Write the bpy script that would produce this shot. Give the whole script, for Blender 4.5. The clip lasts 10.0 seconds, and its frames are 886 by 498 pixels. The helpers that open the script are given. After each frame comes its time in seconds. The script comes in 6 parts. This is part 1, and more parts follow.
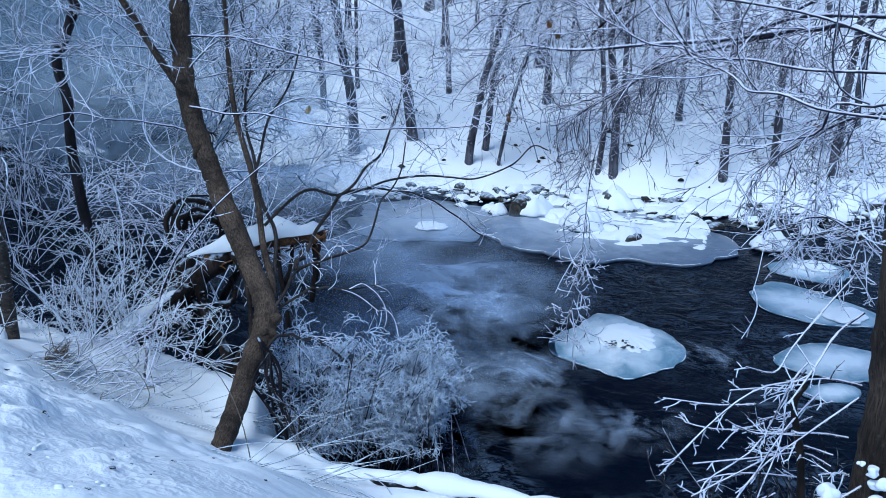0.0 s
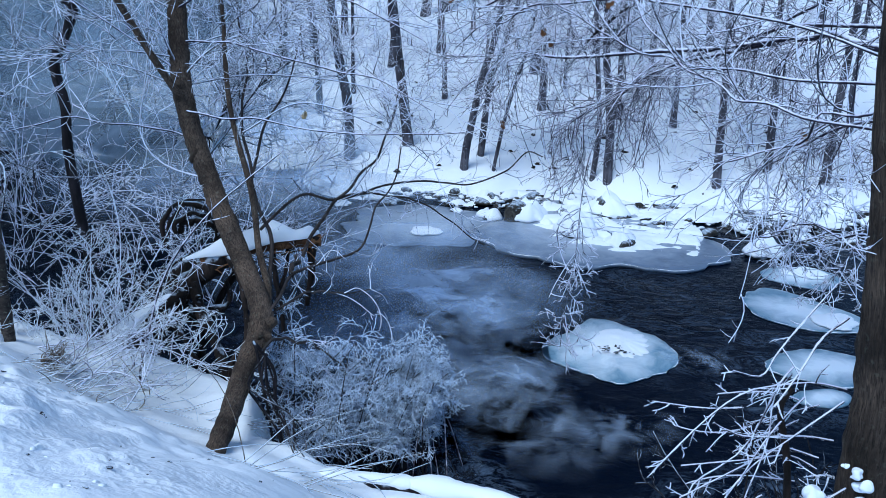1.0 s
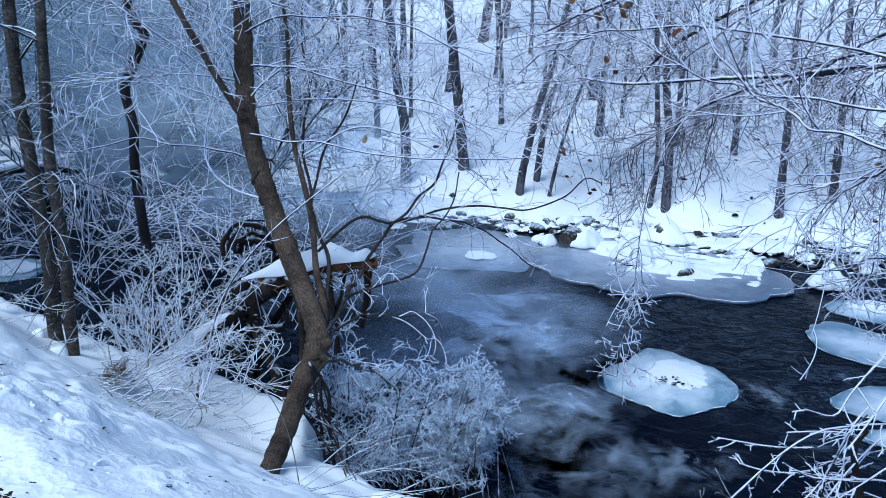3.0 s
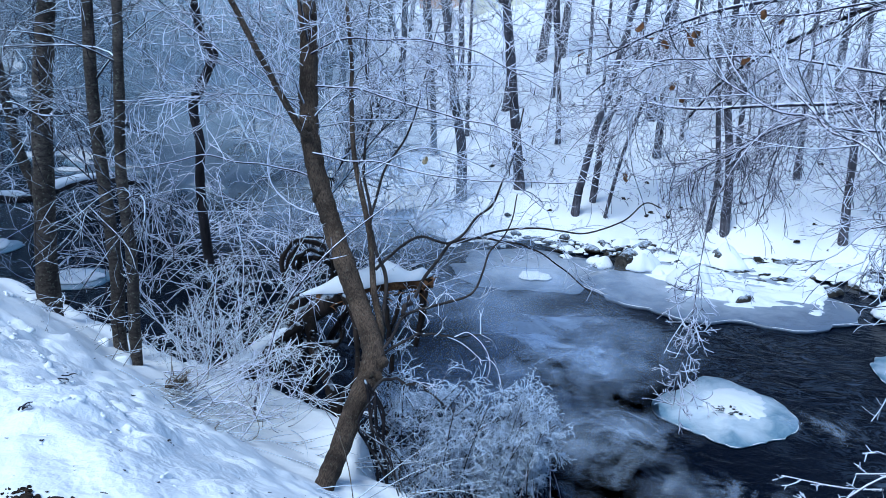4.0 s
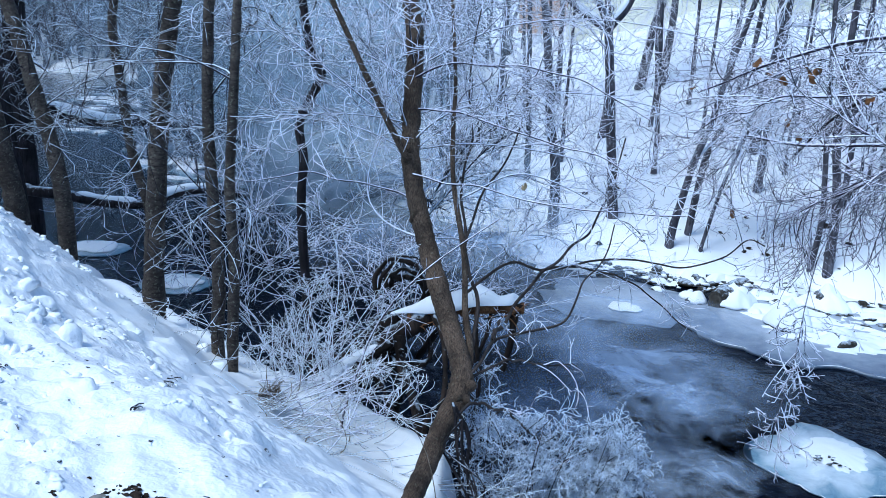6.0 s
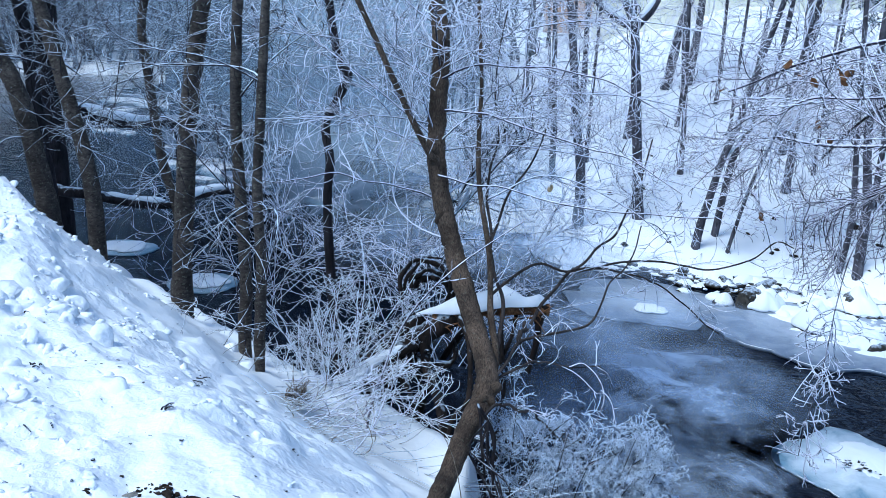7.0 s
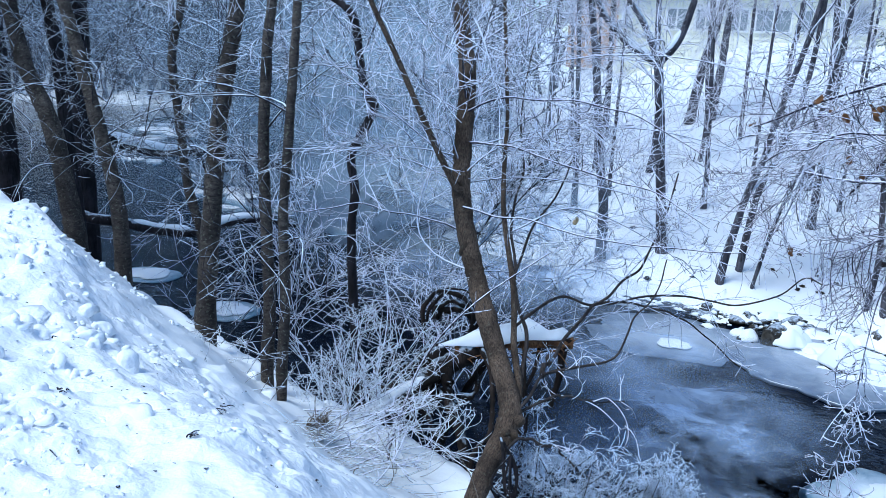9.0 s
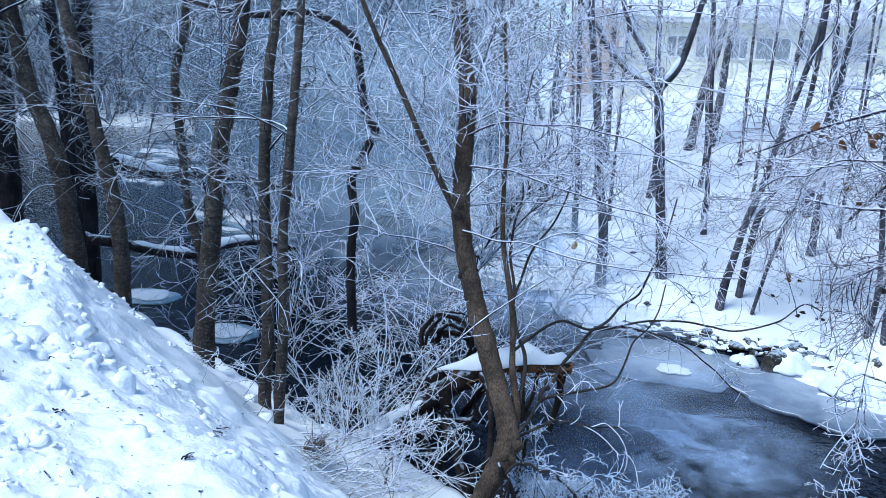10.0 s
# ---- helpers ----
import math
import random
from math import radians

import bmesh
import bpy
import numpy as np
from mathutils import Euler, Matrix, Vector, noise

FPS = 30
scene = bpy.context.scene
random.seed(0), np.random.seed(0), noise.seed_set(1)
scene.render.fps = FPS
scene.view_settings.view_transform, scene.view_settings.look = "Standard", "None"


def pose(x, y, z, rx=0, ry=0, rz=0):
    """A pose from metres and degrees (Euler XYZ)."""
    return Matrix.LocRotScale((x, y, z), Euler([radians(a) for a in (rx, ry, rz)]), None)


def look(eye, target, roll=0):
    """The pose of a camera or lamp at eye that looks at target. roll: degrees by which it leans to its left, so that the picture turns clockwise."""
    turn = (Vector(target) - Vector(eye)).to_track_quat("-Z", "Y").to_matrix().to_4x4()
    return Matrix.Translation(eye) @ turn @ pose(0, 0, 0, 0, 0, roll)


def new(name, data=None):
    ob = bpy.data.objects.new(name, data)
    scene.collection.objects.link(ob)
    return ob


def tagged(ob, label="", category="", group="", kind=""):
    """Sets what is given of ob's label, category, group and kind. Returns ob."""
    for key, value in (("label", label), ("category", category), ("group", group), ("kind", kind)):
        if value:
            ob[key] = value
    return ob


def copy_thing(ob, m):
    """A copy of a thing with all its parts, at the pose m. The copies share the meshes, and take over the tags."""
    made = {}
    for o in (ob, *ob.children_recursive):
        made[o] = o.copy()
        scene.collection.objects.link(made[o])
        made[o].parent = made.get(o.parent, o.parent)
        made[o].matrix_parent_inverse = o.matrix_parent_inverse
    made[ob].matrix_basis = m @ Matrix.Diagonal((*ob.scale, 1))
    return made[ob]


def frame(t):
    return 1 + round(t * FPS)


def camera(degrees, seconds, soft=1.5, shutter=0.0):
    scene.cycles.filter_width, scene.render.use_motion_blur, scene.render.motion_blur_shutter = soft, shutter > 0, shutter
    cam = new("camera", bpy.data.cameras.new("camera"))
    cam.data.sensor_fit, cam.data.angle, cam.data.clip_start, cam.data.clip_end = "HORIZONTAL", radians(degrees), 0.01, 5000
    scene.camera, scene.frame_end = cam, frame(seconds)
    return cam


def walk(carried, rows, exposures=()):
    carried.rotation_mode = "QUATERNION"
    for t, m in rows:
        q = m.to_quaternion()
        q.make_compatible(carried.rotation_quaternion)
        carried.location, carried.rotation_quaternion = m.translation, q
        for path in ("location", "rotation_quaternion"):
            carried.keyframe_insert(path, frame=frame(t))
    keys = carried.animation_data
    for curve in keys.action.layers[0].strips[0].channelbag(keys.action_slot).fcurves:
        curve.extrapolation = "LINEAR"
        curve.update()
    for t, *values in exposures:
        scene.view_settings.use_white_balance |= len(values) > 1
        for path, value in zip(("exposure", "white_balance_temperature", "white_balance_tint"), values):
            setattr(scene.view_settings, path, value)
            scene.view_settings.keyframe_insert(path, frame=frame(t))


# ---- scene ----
cam = camera(57.1, 10.0, soft=0.65)
PATH = [
    (0, (0.296, 0.181, 4.021), (0.074, 2.046, 3.332), 0.5),
    (0.5, (0.302, 0.164, 4.031), (0.087, 2.031, 3.346), 0.7),
    (1, (0.308, 0.132, 4.038), (0.097, 2.002, 3.361), 0.9),
    (1.5, (0.291, 0.135, 4.031), (0.072, 2.008, 3.364), 1.0),
    (2, (0.284, 0.142, 4.033), (0.041, 2.016, 3.378), 1.0),
    (2.5, (0.281, 0.153, 4.032), (-0.005, 2.026, 3.391), 0.9),
    (4, (0.227, 0.127, 4.081), (-0.24, 1.981, 3.494), 1.1),
    (4.5, (0.194, 0.11, 4.098), (-0.336, 1.952, 3.528), 1.6),
    (5, (0.166, 0.097, 4.103), (-0.424, 1.926, 3.548), 2.1),
    (5.5, (0.161, 0.098, 4.103), (-0.474, 1.915, 3.557), 2.4),
    (7, (0.144, 0.085, 4.117), (-0.581, 1.868, 3.572), 2.1),
    (7.5, (0.145, 0.067, 4.14), (-0.599, 1.84, 3.592), 2.1),
    (8, (0.147, 0.055, 4.145), (-0.614, 1.825, 3.607), 2.2),
    (8.5, (0.112, 0.074, 4.115), (-0.659, 1.848, 3.606), 2.3),
    (9, (0.111, 0.076, 4.112), (-0.669, 1.856, 3.64), 2.5),
    (9.5, (0.108, 0.089, 4.1), (-0.678, 1.876, 3.667), 2.8),
    (10, (0.125, 0.074, 4.111), (-0.664, 1.864, 3.696), 2.9),
]
EXPOSURES = [(0.0, 0.24, 5200, 2), (5.0, 0.5, 5350, 2), (10.0, 0.59, 5450, 2)]
walk(cam, [(t, look(eye, target, roll)) for t, eye, target, roll in PATH], EXPOSURES)

# ---- light ----
SUN_HEIGHT, SUN_TURN = 56.0, 210.0
world = bpy.data.worlds.new("winter_sky")
scene.world = world
world.use_nodes = True
wn = world.node_tree.nodes
sky = wn.new("ShaderNodeTexSky")
sky.sky_type, sky.sun_disc = "NISHITA", False
sky.sun_elevation, sky.sun_rotation = radians(SUN_HEIGHT), radians(SUN_TURN)
sky.air_density, sky.dust_density, sky.ozone_density = 1.0, 0.3, 3.0
wn["Background"].inputs["Strength"].default_value = 0.125
world.node_tree.links.new(sky.outputs[0], wn["Background"].inputs["Color"])
sun = new("sun", bpy.data.lights.new("sun", "SUN"))
sun.data.energy, sun.data.angle, sun.data.color = 2.1, radians(30), (1.0, 0.96, 0.9)
sun.matrix_world = look((-8, -8, 24), (0, 6, 0))



# ---- numeric helpers ----
def lattice(ix, iy, seed):
    h = np.sin(ix * 127.1 + iy * 311.7 + seed * 74.7) * 43758.5453
    return h - np.floor(h)


def value_noise(x, y, seed=0):
    ix, iy = np.floor(x), np.floor(y)
    fx, fy = x - ix, y - iy
    fx, fy = fx * fx * (3 - 2 * fx), fy * fy * (3 - 2 * fy)
    a, b = lattice(ix, iy, seed), lattice(ix + 1, iy, seed)
    c, d = lattice(ix, iy + 1, seed), lattice(ix + 1, iy + 1, seed)
    return (a + (b - a) * fx) * (1 - fy) + (c + (d - c) * fx) * fy - 0.5


def fbm(x, y, size, seed=0, octaves=3):
    total, gain = 0.0, 1.0
    for k in range(octaves):
        total = total + gain * value_noise(x / size, y / size, seed + k)
        size, gain = size * 0.47, gain * 0.5
    return total


def smooth(v, lo, hi):
    t = np.clip((v - lo) / (hi - lo), 0, 1)
    return t * t * (3 - 2 * t)


# Along the near bank (u, upstream) and across it (s, towards the water)
def bank(x, y):
    return -0.91 * (x - 0.1) + 0.416 * (y - 0.1), 0.416 * (x - 0.1) + 0.91 * (y - 0.1)


def far_shore(x):
    return 14.1 - 0.55 * np.minimum(x + 3, 0) - 0.36 * np.minimum(x + 10, 0) + 1.3 * np.minimum(x + 36, 0) + 0.35 * np.sin(x * 0.9 + 1) + 0.15 * np.sin(x * 2.3)


def height(x, y):
    x, y = np.asarray(x, float), np.asarray(y, float)
    u, s = bank(x, y)
    edge = np.interp(u, (-3, 1.5, 2.4, 3.5, 3.95, 4.8, 5.6, 9, 20), (4.3, 3.95, 3.58, 3.66, 4.12, 4.0, 3.72, 3.66, 3.8)) + 0.1 * fbm(x, y, 0.6, 5)
    crest = 2.45 + 0.28 * smooth(u, 3.8, 7.0)
    z = 2.5 + (crest - 2.5) * smooth(s, 0.2, 1.1)
    start = 1.35 + 0.42 * smooth(u, 4.8, 6.6)
    foot = 1.08 + 0.16 * smooth(u, 4.2, 5.6)
    z = z + (foot - z) * np.clip((s - start) / (3.2 - start), 0, 1) ** (1.12 - 0.3 * smooth(u, 5, 7))
    z = z - 0.2 * smooth(s, 3.2, 3.6)
    z = z * (1 - smooth(s, edge, edge + 0.55)) - 0.7 * smooth(s, edge, edge + 0.55)
    lumps = smooth(s, -2.5, 0.6) * (1 - smooth(s, 2.2, 3.4)) * smooth(u, 1.2, 3.6)
    z = z + (0.05 * fbm(x, y, 0.45, 11) + 0.045 * fbm(x, y, 0.13, 12, 3) * (0.15 + lumps)) * (1 - smooth(s, 3.4, 4.0))
    z = z + 0.09 * lumps * np.abs(fbm(x, y, 0.42, 14)) + 0.12 * fbm(x, y, 1.6, 13) * smooth(s, 0.5, 1.5) * (1 - smooth(s, 3.0, 3.8))
    patchy = smooth(fbm(x, y, 0.5, 16, 2), -0.05, 0.14) * smooth(lumps, 0.1, 0.5)
    z = z + patchy * (0.065 * np.maximum(fbm(x, y, 0.09, 15, 2), -0.2) + 0.05 * np.abs(fbm(x, y, 0.055, 17, 1))) + 0.016 * smooth(lumps, 0.1, 0.5) * fbm(x, y, 0.075, 18, 2)
    open_side = smooth(x, -16, -5)
    d = (y - far_shore(x)) * (0.85 + 0.15 * smooth(x, -4, -2))
    climb, top = 0.07 + 0.165 * open_side, 2.4 + 2.3 * open_side
    far = -0.7 + 1.0 * smooth(d, -1.0, 0.5) + np.minimum(climb * np.maximum(d - 0.3, 0), top)
    far = far + (0.16 * fbm(x, y, 1.8, 21) + 0.06 * fbm(x, y, 0.5, 22)) * smooth(d, -0.5, 0.6)
    far = far + 0.035 * np.maximum(np.hypot(x, y) - 45, 0)
    return np.maximum(z, far)


# ---- materials ----
def shader(name, rough=0.8, spec=0.3):
    mat = bpy.data.materials.new(name)
    mat.use_nodes = True
    nodes, links = mat.node_tree.nodes, mat.node_tree.links
    bsdf = nodes["Principled BSDF"]
    bsdf.inputs["Roughness"].default_value = rough
    bsdf.inputs["Specular IOR Level"].default_value = spec
    return mat, nodes, links, bsdf


def coords(nodes, links, scale=(1, 1, 1)):
    tc, mp = nodes.new("ShaderNodeTexCoord"), nodes.new("ShaderNodeMapping")
    mp.inputs["Scale"].default_value = scale
    links.new(tc.outputs["Object"], mp.inputs[0])
    return mp.outputs[0]


def grain(nodes, links, vec, size, detail=4.0, rough=0.55, warp=0.0):
    n = nodes.new("ShaderNodeTexNoise")
    n.inputs["Scale"].default_value, n.inputs["Detail"].default_value = 1 / size, detail
    n.inputs["Roughness"].default_value, n.inputs["Distortion"].default_value = rough, warp
    links.new(vec, n.inputs["Vector"])
    return n.outputs["Fac"]


def ramp(nodes, links, fac, stops):
    r = nodes.new("ShaderNodeValToRGB")
    while len(r.color_ramp.elements) < len(stops):
        r.color_ramp.elements.new(0.5)
    for e, (p, c) in zip(r.color_ramp.elements, stops):
        e.position, e.color = p, (*c, 1) if len(c) == 3 else c
    links.new(fac, r.inputs[0])
    return r.outputs[0]


def mixed(nodes, links, fac, a, b):
    m = nodes.new("ShaderNodeMix")
    m.data_type = "RGBA"
    for sock, v in ((m.inputs[0], fac), (m.inputs[6], a), (m.inputs[7], b)):
        if isinstance(v, (int, float)):
            sock.default_value = v
        elif isinstance(v, tuple):
            sock.default_value = (*v, 1)
        else:
            links.new(v, sock)
    return m.outputs[2]


def maths(nodes, links, op, a, b):
    m = nodes.new("ShaderNodeMath")
    m.operation, m.use_clamp = op, False
    for sock, v in zip(m.inputs, (a, b)):
        if isinstance(v, (int, float)):
            sock.default_value = v
        else:
            links.new(v, sock)
    return m.outputs[0]


def bumped(nodes, links, bsdf, fac, strength, distance):
    b = nodes.new("ShaderNodeBump")
    b.inputs["Strength"].default_value, b.inputs["Distance"].default_value = strength, distance
    links.new(fac, b.inputs["Height"])
    links.new(b.outputs[0], bsdf.inputs["Normal"])


def snow_material(name, tint=(0.86, 0.9, 0.95), crumbs=0.0):
    mat, n, l, b = shader(name, 0.7, 0.25)
    v = coords(n, l)
    big, fine = grain(n, l, v, 0.7, 5), grain(n, l, v, 0.03, 4)
    col = mixed(n, l, big, tuple(0.93 * c for c in tint), tint)
    speck = ramp(n, l, grain(n, l, v, 0.045, 2), [(0.74, (0, 0, 0)), (0.8, (1, 1, 1))])
    col = mixed(n, l, maths(n, l, "MULTIPLY", speck, 0.25), col, (0.45, 0.42, 0.4))
    l.new(col, b.inputs["Base Color"])
    relief = maths(n, l, "ADD", maths(n, l, "MULTIPLY", fine, 0.4), maths(n, l, "MULTIPLY", grain(n, l, v, 0.11, 6, 0.55), 0.55 if crumbs else 1.0))
    if crumbs:
        cells = n.new("ShaderNodeTexVoronoi")
        cells.inputs["Scale"].default_value, cells.inputs["Randomness"].default_value = 26.0, 1.0
        l.new(v, cells.inputs["Vector"])
        where = ramp(n, l, grain(n, l, v, 0.35, 3), [(0.42, (0, 0, 0)), (0.6, (1, 1, 1))])
        lump = maths(n, l, "MULTIPLY", maths(n, l, "MULTIPLY", cells.outputs["Distance"], where), crumbs)
        relief = maths(n, l, "ADD", maths(n, l, "ADD", relief, lump), maths(n, l, "MULTIPLY", grain(n, l, v, 0.055, 5, 0.6), 0.9 * crumbs))
    bumped(n, l, b, relief, 0.38 if crumbs else 0.18, 0.045)
    return mat


def bark_material(name, dark, light, frost, ridge=(14, 14, 2.2), lichen=0.0, relief=0.8, rime_tint=(0.67, 0.77, 0.9), along=False):
    """Bark with ridges along the trunk; frost 0..1 is how much rime clings to the sky side."""
    mat, n, l, b = shader(name, 0.85, 0.2)
    v = coords(n, l)

    def lengthwise(scale):
        """The grain's own frame: round the trunk and along it."""
        if not along:
            return coords(n, l, scale)
        at, mp = n.new("ShaderNodeAttribute"), n.new("ShaderNodeMapping")
        at.attribute_name = "grain"
        mp.inputs["Scale"].default_value = scale
        l.new(at.outputs["Vector"], mp.inputs[0])
        return mp.outputs[0]

    ridges = grain(n, l, lengthwise(ridge), 1.0, 6, 0.65, 0.15 if along else 0.4)
    blotch = grain(n, l, v, 0.25, 4)
    col = ramp(n, l, ridges, [(0.3, dark), (0.7, light)])
    crack = ramp(n, l, grain(n, l, lengthwise(tuple(1.7 * c for c in ridge)), 1.0, 3, 0.6, 0.3), [(0.36, (1, 1, 1)), (0.46, (0, 0, 0))])
    col = mixed(n, l, maths(n, l, "MULTIPLY", crack, 0.7), col, tuple(0.3 * c for c in dark))
    col = mixed(n, l, ramp(n, l, blotch, [(0.4, (0, 0, 0)), (0.65, (0.75, 0.75, 0.75))]), col, tuple(0.6 * c for c in dark))
    if lichen:
        spots = ramp(n, l, grain(n, l, v, 0.025, 6), [(0.58, (0, 0, 0)), (0.68, (lichen, lichen, lichen))])
        col = mixed(n, l, spots, col, (0.28, 0.29, 0.22))
    if frost:
        geo, sep = n.new("ShaderNodeNewGeometry"), n.new("ShaderNodeSeparateXYZ")
        l.new(geo.outputs["Normal"], sep.inputs[0])
        rime = maths(n, l, "ADD", maths(n, l, "MULTIPLY", sep.outputs[2], 0.36), maths(n, l, "ADD", maths(n, l, "MULTIPLY", grain(n, l, v, 0.05, 3), 0.5), 0.25))
        rime = ramp(n, l, rime, [(0.8 - 0.62 * frost, (0, 0, 0)), (1.02 - 0.62 * frost, (1, 1, 1))])
        col = mixed(n, l, rime, col, rime_tint)
    l.new(col, b.inputs["Base Color"])
    bumped(n, l, b, ridges, relief, 0.02)
    return mat


SOIL = bark_material("dark_soil", (0.008, 0.006, 0.004), (0.06, 0.04, 0.026), 0.0, (40, 40, 40))
SNOW = snow_material("snow", (0.91, 0.935, 0.965))
SNOW_ROUGH = snow_material("ploughed_snow", (0.9, 0.92, 0.95), 0.6)
SNOW_CAP = snow_material("snow_cap", (0.9, 0.93, 0.97))
BARK_BROWN = bark_material("brown_bark", (0.036, 0.026, 0.019), (0.19, 0.135, 0.096), 0.0, (60, 60, 40), 0.15)
BARK_OLIVE = bark_material("warm_brown_bark", (0.024, 0.017, 0.013), (0.2, 0.142, 0.102), 0.0, (95, 95, 34), 0.22, 0.95, along=True)
BARK_ROUGH = bark_material("furrowed_dark_bark", (0.012, 0.009, 0.007), (0.14, 0.1, 0.072), 0.02, (110, 110, 12), 0.12, 1.0, along=True)
BARK_GREY = bark_material("grey_bark", (0.022, 0.018, 0.016), (0.115, 0.094, 0.08), 0.0, (16, 16, 34), 0.35, along=True)
BARK_BLACK = bark_material("wet_black_bark", (0.008, 0.007, 0.009), (0.04, 0.034, 0.038), 0.12)
# Paler, bluer bark: distance haze is mixed into the far trunks' colour.
BARK_FAR = bark_material("hazed_far_bark", (0.042, 0.04, 0.052), (0.15, 0.143, 0.165), 0.38)
TWIG_DARK = bark_material("dark_twig_with_rime", (0.014, 0.012, 0.022), (0.05, 0.044, 0.07), 0.47, rime_tint=(0.78, 0.78, 0.92))
TWIG_BARE = bark_material("dark_bare_twig", (0.01, 0.009, 0.013), (0.045, 0.038, 0.05), 0.38, rime_tint=(0.7, 0.78, 0.9))
TWIG_RIME = bark_material("rimed_twig", (0.015, 0.018, 0.026), (0.08, 0.078, 0.1), 0.76, rime_tint=(0.77, 0.8, 0.93))
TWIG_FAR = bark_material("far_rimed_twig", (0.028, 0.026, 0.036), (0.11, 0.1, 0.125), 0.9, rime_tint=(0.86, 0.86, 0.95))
TWIG_BLUE = bark_material("blue_white_rimed_twig", (0.03, 0.034, 0.045), (0.1, 0.11, 0.14), 0.74, rime_tint=(0.62, 0.73, 0.9))
TWIG_WHITE = bark_material("hoarfrost_twig", (0.045, 0.048, 0.058), (0.14, 0.145, 0.17), 0.85, rime_tint=(0.82, 0.87, 0.95))
LIMB_BARE = bark_material("bare_grey_limb", (0.022, 0.018, 0.018), (0.11, 0.09, 0.082), 0.0, (60, 60, 14), along=True)
BOUGH = bark_material("rimed_bough", (0.05, 0.042, 0.04), (0.16, 0.135, 0.12), 0.5, (40, 40, 12), rime_tint=(0.8, 0.83, 0.93))
WOOD_RAW = bark_material("torn_orange_wood", (0.06, 0.026, 0.012), (0.4, 0.2, 0.09), 0.0, (30, 30, 30))
WOOD_ROTTEN = bark_material("rotten_black_wood", (0.006, 0.005, 0.005), (0.05, 0.035, 0.028), 0.15)
ROCK = bark_material("wet_dark_rock", (0.016, 0.015, 0.014), (0.1, 0.092, 0.078), 0.1, (7, 7, 7))
GRASS_DRY = bark_material("dry_straw", (0.12, 0.09, 0.06), (0.34, 0.27, 0.19), 0.5, (40, 40, 8))
STRAW = bark_material("matted_straw", (0.1, 0.065, 0.04), (0.3, 0.21, 0.14), 0.3, (40, 40, 8))
NEEDLES = bark_material("frosted_needles", (0.012, 0.02, 0.016), (0.04, 0.055, 0.048), 0.42)
LEAF_DEAD = bark_material("dead_leaf", (0.09, 0.035, 0.015), (0.3, 0.15, 0.065), 0.2, (30, 30, 30))
LEAF_PALE = bark_material("straw_leaf", (0.3, 0.22, 0.12), (0.56, 0.45, 0.28), 0.2, (30, 30, 30))
STONE_PALE = bark_material("pale_grey_stone", (0.2, 0.19, 0.17), (0.36, 0.34, 0.3), 0.0, (9, 9, 9))


def water_material():
    mat, n, l, b = shader("river_water", 0.12, 0.1)
    b.inputs["IOR"].default_value = 1.33
    v = coords(n, l, (1, 1, 1))
    along = n.new("ShaderNodeMapping")
    along.inputs["Rotation"].default_value = (0, 0, radians(24.6))
    along.inputs["Scale"].default_value = (0.75, 1.15, 1)
    l.new(v, along.inputs[0])
    flow = along.outputs[0]
    froth = grain(n, l, flow, 0.42, 12, 0.72, 0.9)
    patch = ramp(n, l, grain(n, l, flow, 1.7, 3, 0.5, 0.8), [(0.46, (0, 0, 0)), (0.66, (1, 1, 1))])
    lace = n.new("ShaderNodeMath")
    lace.operation = "ABSOLUTE"
    l.new(maths(n, l, "SUBTRACT", froth, 0.5), lace.inputs[0])
    lines = ramp(n, l, lace.outputs[0], [(0.0, (1, 1, 1)), (0.03, (0.0, 0.0, 0.0))])
    body = ramp(n, l, froth, [(0.56, (0, 0, 0)), (0.8, (1, 1, 1))])
    white = maths(n, l, "MULTIPLY", maths(n, l, "ADD", maths(n, l, "MULTIPLY", lines, 0.12), maths(n, l, "MULTIPLY", body, 0.6)), patch)
    l.new(mixed(n, l, white, (0.0012, 0.003, 0.009), (0.42, 0.56, 0.78)), b.inputs["Base Color"])
    l.new(maths(n, l, "ADD", maths(n, l, "MULTIPLY", white, 0.6), 0.05), b.inputs["Roughness"])
    ripple = maths(n, l, "ADD", grain(n, l, flow, 0.16, 4, 0.55, 0.8), maths(n, l, "MULTIPLY", grain(n, l, flow, 0.8, 3), 2.0))
    ripple = maths(n, l, "ADD", ripple, maths(n, l, "MULTIPLY", grain(n, l, flow, 0.06, 4, 0.65, 0.6), 0.22))
    bumped(n, l, b, ripple, 0.28, 0.05)
    return mat


